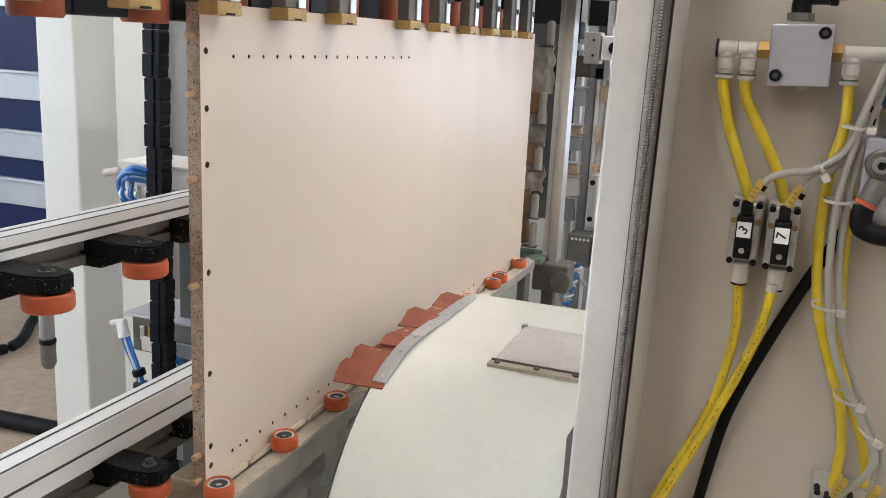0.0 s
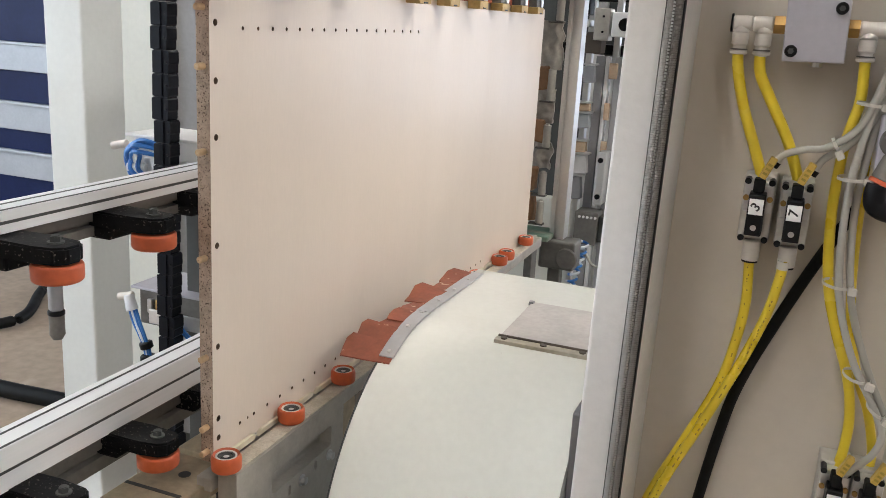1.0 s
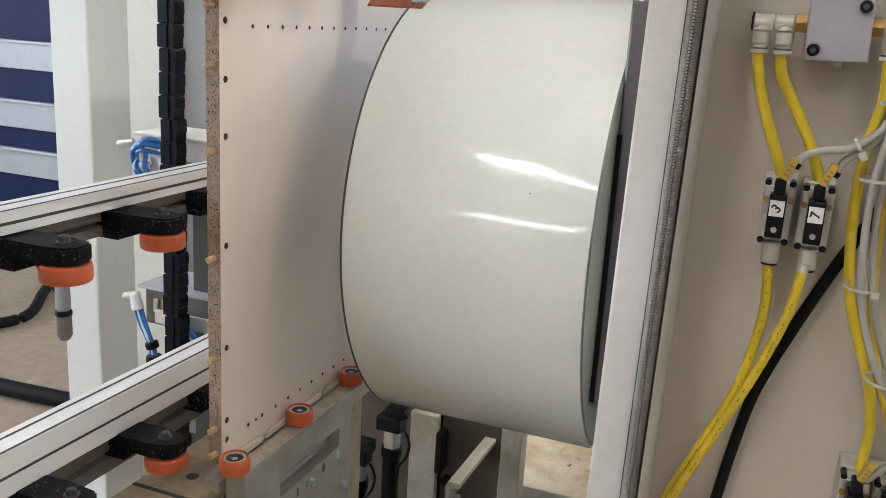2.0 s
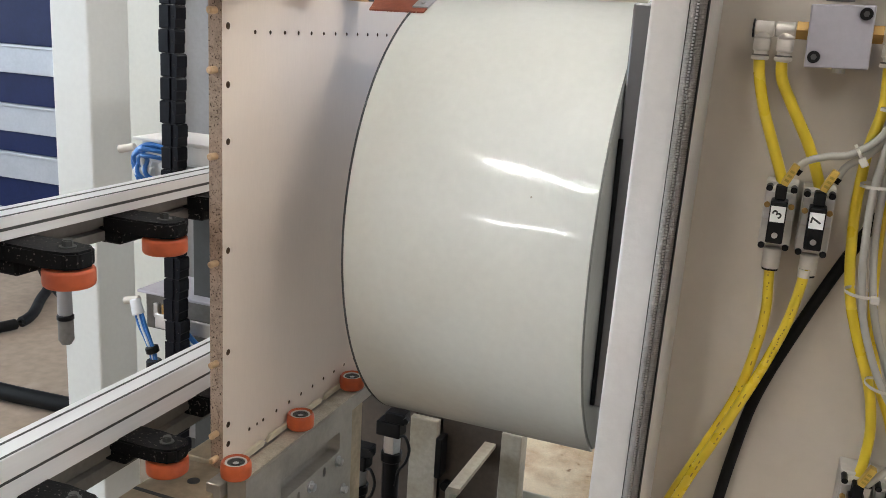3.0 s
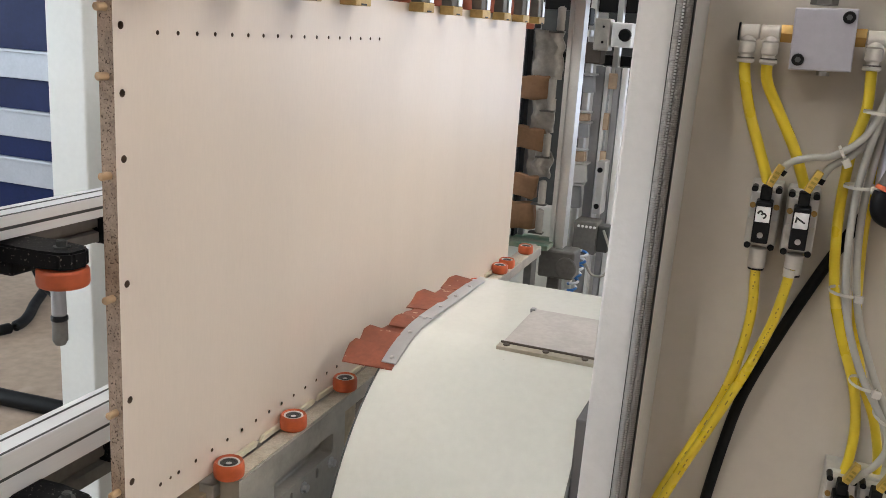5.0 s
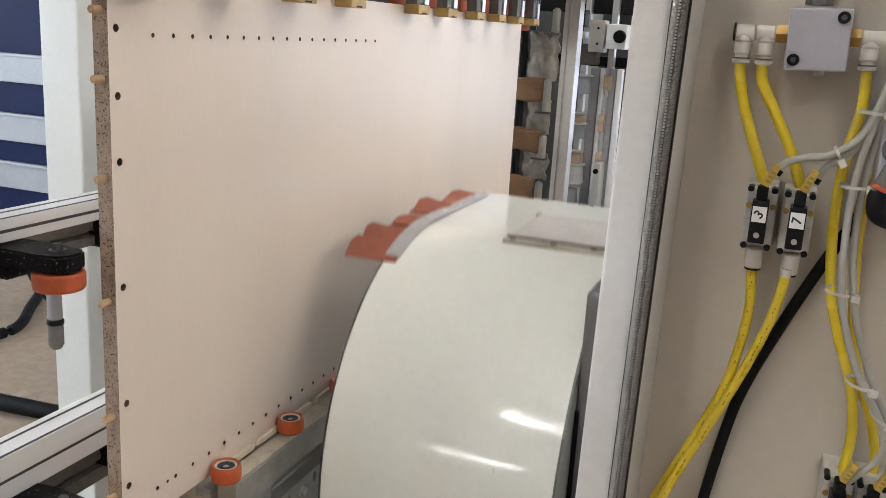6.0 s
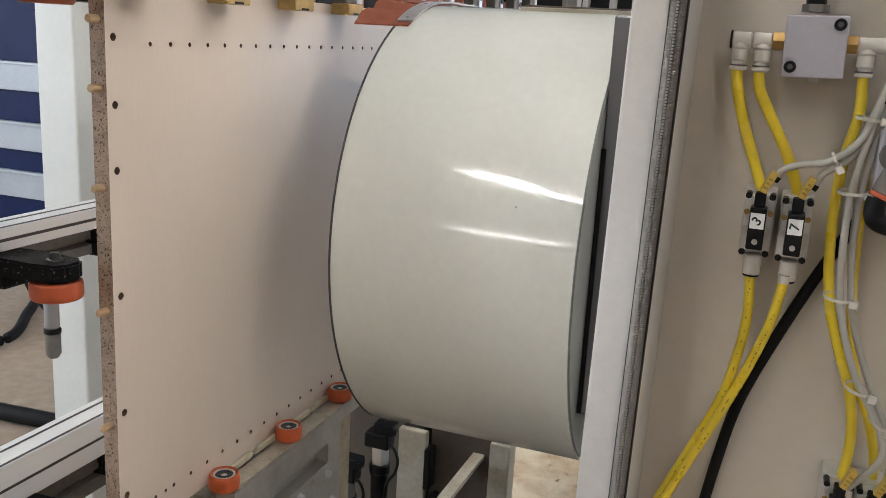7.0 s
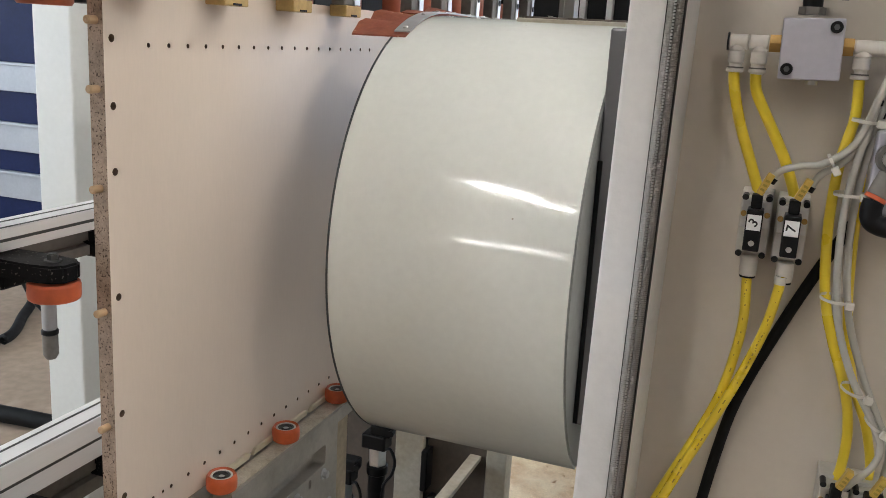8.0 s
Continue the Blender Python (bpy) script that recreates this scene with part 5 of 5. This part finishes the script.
def letter(text, at, size, parent, tilt=0.0):
    """A mark in the built-in font, facing the viewer."""
    cu = bpy.data.curves.new("digit", "FONT")
    cu.body, cu.size, cu.extrude, cu.align_x, cu.align_y = text, size, 0.0002, "CENTER", "CENTER"
    cu.offset = 0.0002
    tmp = new("digit", cu)
    bpy.context.view_layer.update()
    me = bpy.data.meshes.new_from_object(tmp.evaluated_get(bpy.context.evaluated_depsgraph_get()))
    bpy.data.objects.remove(tmp)
    me.transform(pose(0, 0, 0, 90, 0, 0) @ pose(0, 0, 0, 0, 0, tilt))
    me.materials.clear()
    me.materials.append(INK)
    ob = new("digit", me)
    ob.location, ob.parent = at, parent
    ob["label"] = "handwritten black digit"
    return ob


def valve(x, z, text):
    """A solenoid valve with a black plug; x is its middle, z its lower edge."""
    words = "silver solenoid valve with a black plug marked " + text if text else "silver solenoid valve with a black plug"
    ob = thing("solenoid_valve", words, "valve", (x, WALL, z), "solenoid valves")
    bm = bmesh.new()
    box(bm, -0.0125, 0.0125, -0.040, -0.0005, 0.004, 0.052, 0.0012)
    box(bm, -0.0128, 0.0128, -0.028, -0.0005, 0.0, 0.0555, 0.001)
    part("body", bm, VALVE, ob, "cast metal valve body")
    bm = bmesh.new()
    box(bm, -0.0115, 0.0118, -0.0425, -0.0402, 0.026, 0.0495, 0.0008)
    part("top_plate", bm, STEEL, ob)
    for dx, dz in ((-0.0095, 0.0515), (0.0095, 0.0515), (-0.0095, 0.003), (0.0095, 0.003)):
        bm = bmesh.new()
        cyl(bm, (dx, -0.0425, dz), (dx, -0.028, dz), 0.0027, 14, bevel=0.0005)
        part("screw", bm, BLACK, ob, smooth=True)
    for dx in (-0.0094, 0.0094):
        bm = bmesh.new()
        cyl(bm, (dx, -0.0445, 0.038), (dx, -0.0425, 0.038), 0.0024, 12)
        part("rivet", bm, BRASS, ob, smooth=True)
    bm = bmesh.new()
    box(bm, -0.0066, 0.0066, -0.062, -0.0427, 0.0095, 0.0445, 0.0012)
    plug = part("plug", bm, BLACK, ob, "black plug")
    bm = bmesh.new()
    box(bm, -0.0044, 0.0044, -0.058, -0.044, 0.0447, 0.0565, 0.0015)
    part("neck", bm, RUBBER, plug)
    bm = bmesh.new()
    cyl(bm, (0, -0.063, 0.0165), (0, -0.0622, 0.0165), 0.0024, 14)
    part("screw", bm, STEEL, plug, smooth=True)
    bm = bmesh.new()
    slab(bm, -0.0056, 0.0056, -0.0626, -0.0622, 0.0275, 0.0405)
    lab = part("sticker", bm, PAPER, plug, "white sticker")
    if text:
        letter(text, (0, -0.0628, 0.034), 0.0108, plug, 55 if text == "3" else 82)
    return ob, plug


def valves():
    """Four valves in two pairs."""
    for x, z, text in ((0.5925, 1.250, "3"), (0.6220, 1.2485, "7"), (0.688, 1.007, ""), (0.7145, 1.006, "")):
        ob, plug = valve(x, z, text)
        bm = bmesh.new()
        cyl(bm, (0, -0.030, -0.018), (0, -0.030, 0.0), 0.0072, 18, bevel=0.001)
        c = part("port_collar", bm, FITTING, ob, "grey port collar", True)
        bm = bmesh.new()
        cyl(bm, (0, -0.030, -0.0195), (0, -0.030, -0.0182), 0.0066, 18)
        part("ring", bm, BLACK, c, smooth=True)
        tag = thing("cable_tag", "small yellow cable tag with printed marks", "cable tag", (x + 0.005, WALL - 0.055, z + 0.066), "yellow cable tags")
        tag.rotation_euler = (0, radians(24), 0)
        bm = bmesh.new()
        box(bm, -0.003, 0.003, -0.004, 0.004, -0.0095, 0.0095, 0.0008)
        part("sleeve", bm, TAG, tag)
        for i in range(3):
            bm = bmesh.new()
            slab(bm, -0.0018, 0.0018, -0.0043, -0.0041, -0.006 + i * 0.004, -0.004 + i * 0.004)
            part("bar", bm, MARK, tag)


def pressure_unit():
    ob = thing("pressure_regulator", "grey pressure regulator with a blue knob", "regulator", (0.70, WALL, 1.30))
    bm = bmesh.new()
    box(bm, -0.026, 0.03, -0.055, -0.0005, 0.0, 0.066, 0.002)
    part("body", bm, BLOCK, ob)
    bm = bmesh.new()
    cyl(bm, (0.002, -0.035, 0.068), (0.002, -0.035, 0.088), 0.0205, 24, bevel=0.001)
    part("nut", bm, STEEL, ob, smooth=True)
    bm = bmesh.new()
    lathe(bm, [(0.0005, 0.0), (0.019, 0.0), (0.021, 0.004), (0.0205, 0.035), (0.018, 0.04), (0.0005, 0.04)], 28, (0.002, -0.035, 0.0885))
    part("knob", bm, BLUECAP, ob, "blue adjusting knob", True)
    # port and stub take the dark steel colour in place of their shade
    bm = bmesh.new()
    cyl(bm, (-0.014, -0.064, 0.046), (-0.014, -0.055, 0.046), 0.0115, 24, bevel=0.0015)
    port = part("port", bm, DULL, ob, "steel port coloured dark for its shade", True)
    bm = bmesh.new()
    cyl(bm, (-0.014, -0.069, 0.046), (-0.014, -0.064, 0.046), 0.0068, 20, bevel=0.001)
    part("plug", bm, STEEL, port, smooth=True)
    bm = bmesh.new()
    cyl(bm, (-0.014, -0.0695, 0.046), (-0.014, -0.069, 0.046), 0.0034, 6)
    part("socket", bm, BLACK, port)
    bm = bmesh.new()
    cyl(bm, (-0.013, -0.06, 0.034), (-0.020, -0.062, 0.016), 0.0082, 18, bevel=0.001)
    part("stub", bm, DULL, ob, "steel stub coloured dark for its shade", True)
    bm = bmesh.new()
    cyl(bm, (-0.020, -0.062, 0.016), (-0.0213, -0.0625, 0.013), 0.0085, 18)
    part("ring", bm, ORANGE, ob, "orange ring", True)
    bm = bmesh.new()
    hose(bm, [(-0.0213, -0.0625, 0.013), (-0.0225, -0.063, 0.005), (-0.020, -0.063, -0.004), (-0.008, -0.063, -0.008), (0.015, -0.063, -0.008)], 0.0082, 16)
    part("elbow", bm, BLACK, ob, "black elbow fitting", True)


# ---- build ----
hall()
# unseen lamp that reflects as the hood's upper streak
tube_fixture((-1.06, -4.38, 3.9), 16)
# first six make the hood's lower streak; the other ten are added, unseen fill
for place, yaw in (((-6.4, -23.5, 3.9), 16), ((-5.95, -25.0, 3.9), 16), ((-6.85, -22.0, 3.9), 16), ((-6.16, -23.43, 3.9), 16), ((-5.71, -24.93, 3.9), 16), ((-6.61, -21.93, 3.9), 16), ((2.2, -3.4, 3.9), 16), ((-3.6, -3.0, 3.9), 16), ((1.8, -9.0, 3.9), 16),
                   ((0.0, -1.7, 3.9), 0), ((-2.0, 0.2, 3.9), 0), ((1.5, 1.1, 3.9), 0), ((1.5, 4.1, 3.9), 0), ((4.3, -0.2, 3.9), 0), ((4.3, 2.3, 3.9), 0), ((4.3, 4.8, 3.9), 0)):
    tube_fixture(place, yaw)
slatted_shutter()
cream_column()
control_cabinet()
drag_chain()
valve_island((-0.521, 0.55, 1.131))
valve_island((-0.528, 0.56, 0.822), True)
air_regulator()
floor_hose()
guide_beam(1.207, 0.04, 0.023, (0.013, 0.0355), (0.012,), "upper slotted aluminium guide beam", 0.032)
guide_beam(0.955, 0.04, 0.05, (0.011, 0.0362), (0.027,), "lower slotted aluminium guide beam", 0.05)
arm = roller_arm()
arm.matrix_basis = pose(-0.05, -0.195, 1.185)
for y, z in ((-0.044, 1.185), (0.107, 1.185), (0.258, 1.185), (-0.198, 0.909), (-0.047, 0.909), (0.104, 0.909), (0.255, 0.909)):
    copy_thing(arm, pose(-0.055, y, z))
upper_beam()
ur = upper_roller()
ur.matrix_basis = pose(-0.046, -0.195, 1.427)
for i in range(1, 11):
    copy_thing(ur, pose(-0.046, -0.195 + 0.1505 * i, 1.427))
pg = pressure_guide()
pg.matrix_basis = pose(0.003, 0.005, 1.439)
for y in (-0.283, -0.134, 0.149, 0.289, 0.523, 0.655, 0.808, 0.941, 1.073, 1.198):
    copy_thing(pg, pose(0.003, y, 1.439))
panel_track()
base_boards()
board = chipboard_panel()
saw_hood = lifting_hood()
machine_housing()
lift_column()
under_machine()
far_machine()
cabinet()
manifold()
hoses()
cable_ties()
valves()
pressure_unit()


def motions():
    walk(board, [(t, pose(0, y, 0.88)) for t, y in ((0, 0), (3.5, 0), (3.6, -0.007), (3.7, -0.062), (3.8, -0.119), (3.9, -0.147), (4.0, -0.1595), (4.1, -0.161), (8, -0.161))])
    lift = ((0, -0.490), (1.0, -0.490), (1.1, -0.474), (1.2, -0.403), (1.3, -0.345), (1.4, -0.29), (1.5, -0.205), (1.6, -0.128), (1.7, -0.072), (1.85, -0.018), (2.0, -0.002), (2.2, 0), (2.8, 0), (3.1, 0), (3.2, -0.006),
            (3.3, -0.03), (3.4, -0.06), (3.5, -0.132), (3.6, -0.19), (3.7, -0.30), (3.8, -0.375), (3.9, -0.425), (4.0, -0.470), (4.1, -0.478), (4.2, -0.485), (4.5, -0.488), (5.5, -0.488), (5.65, -0.482), (5.8, -0.452), (5.9, -0.405), (6.0, -0.331),
            (6.1, -0.265), (6.2, -0.165), (6.3, -0.105), (6.4, -0.045), (6.5, -0.012), (6.6, -0.003), (6.8, 0), (7.0, 0), (7.6, 0), (7.8, -0.004), (8.0, -0.012))
    walk(saw_hood, [(t, pose(0, 0.046 * z, z + 0.035 * min(0, z + 0.3))) for t, z in lift])


motions()
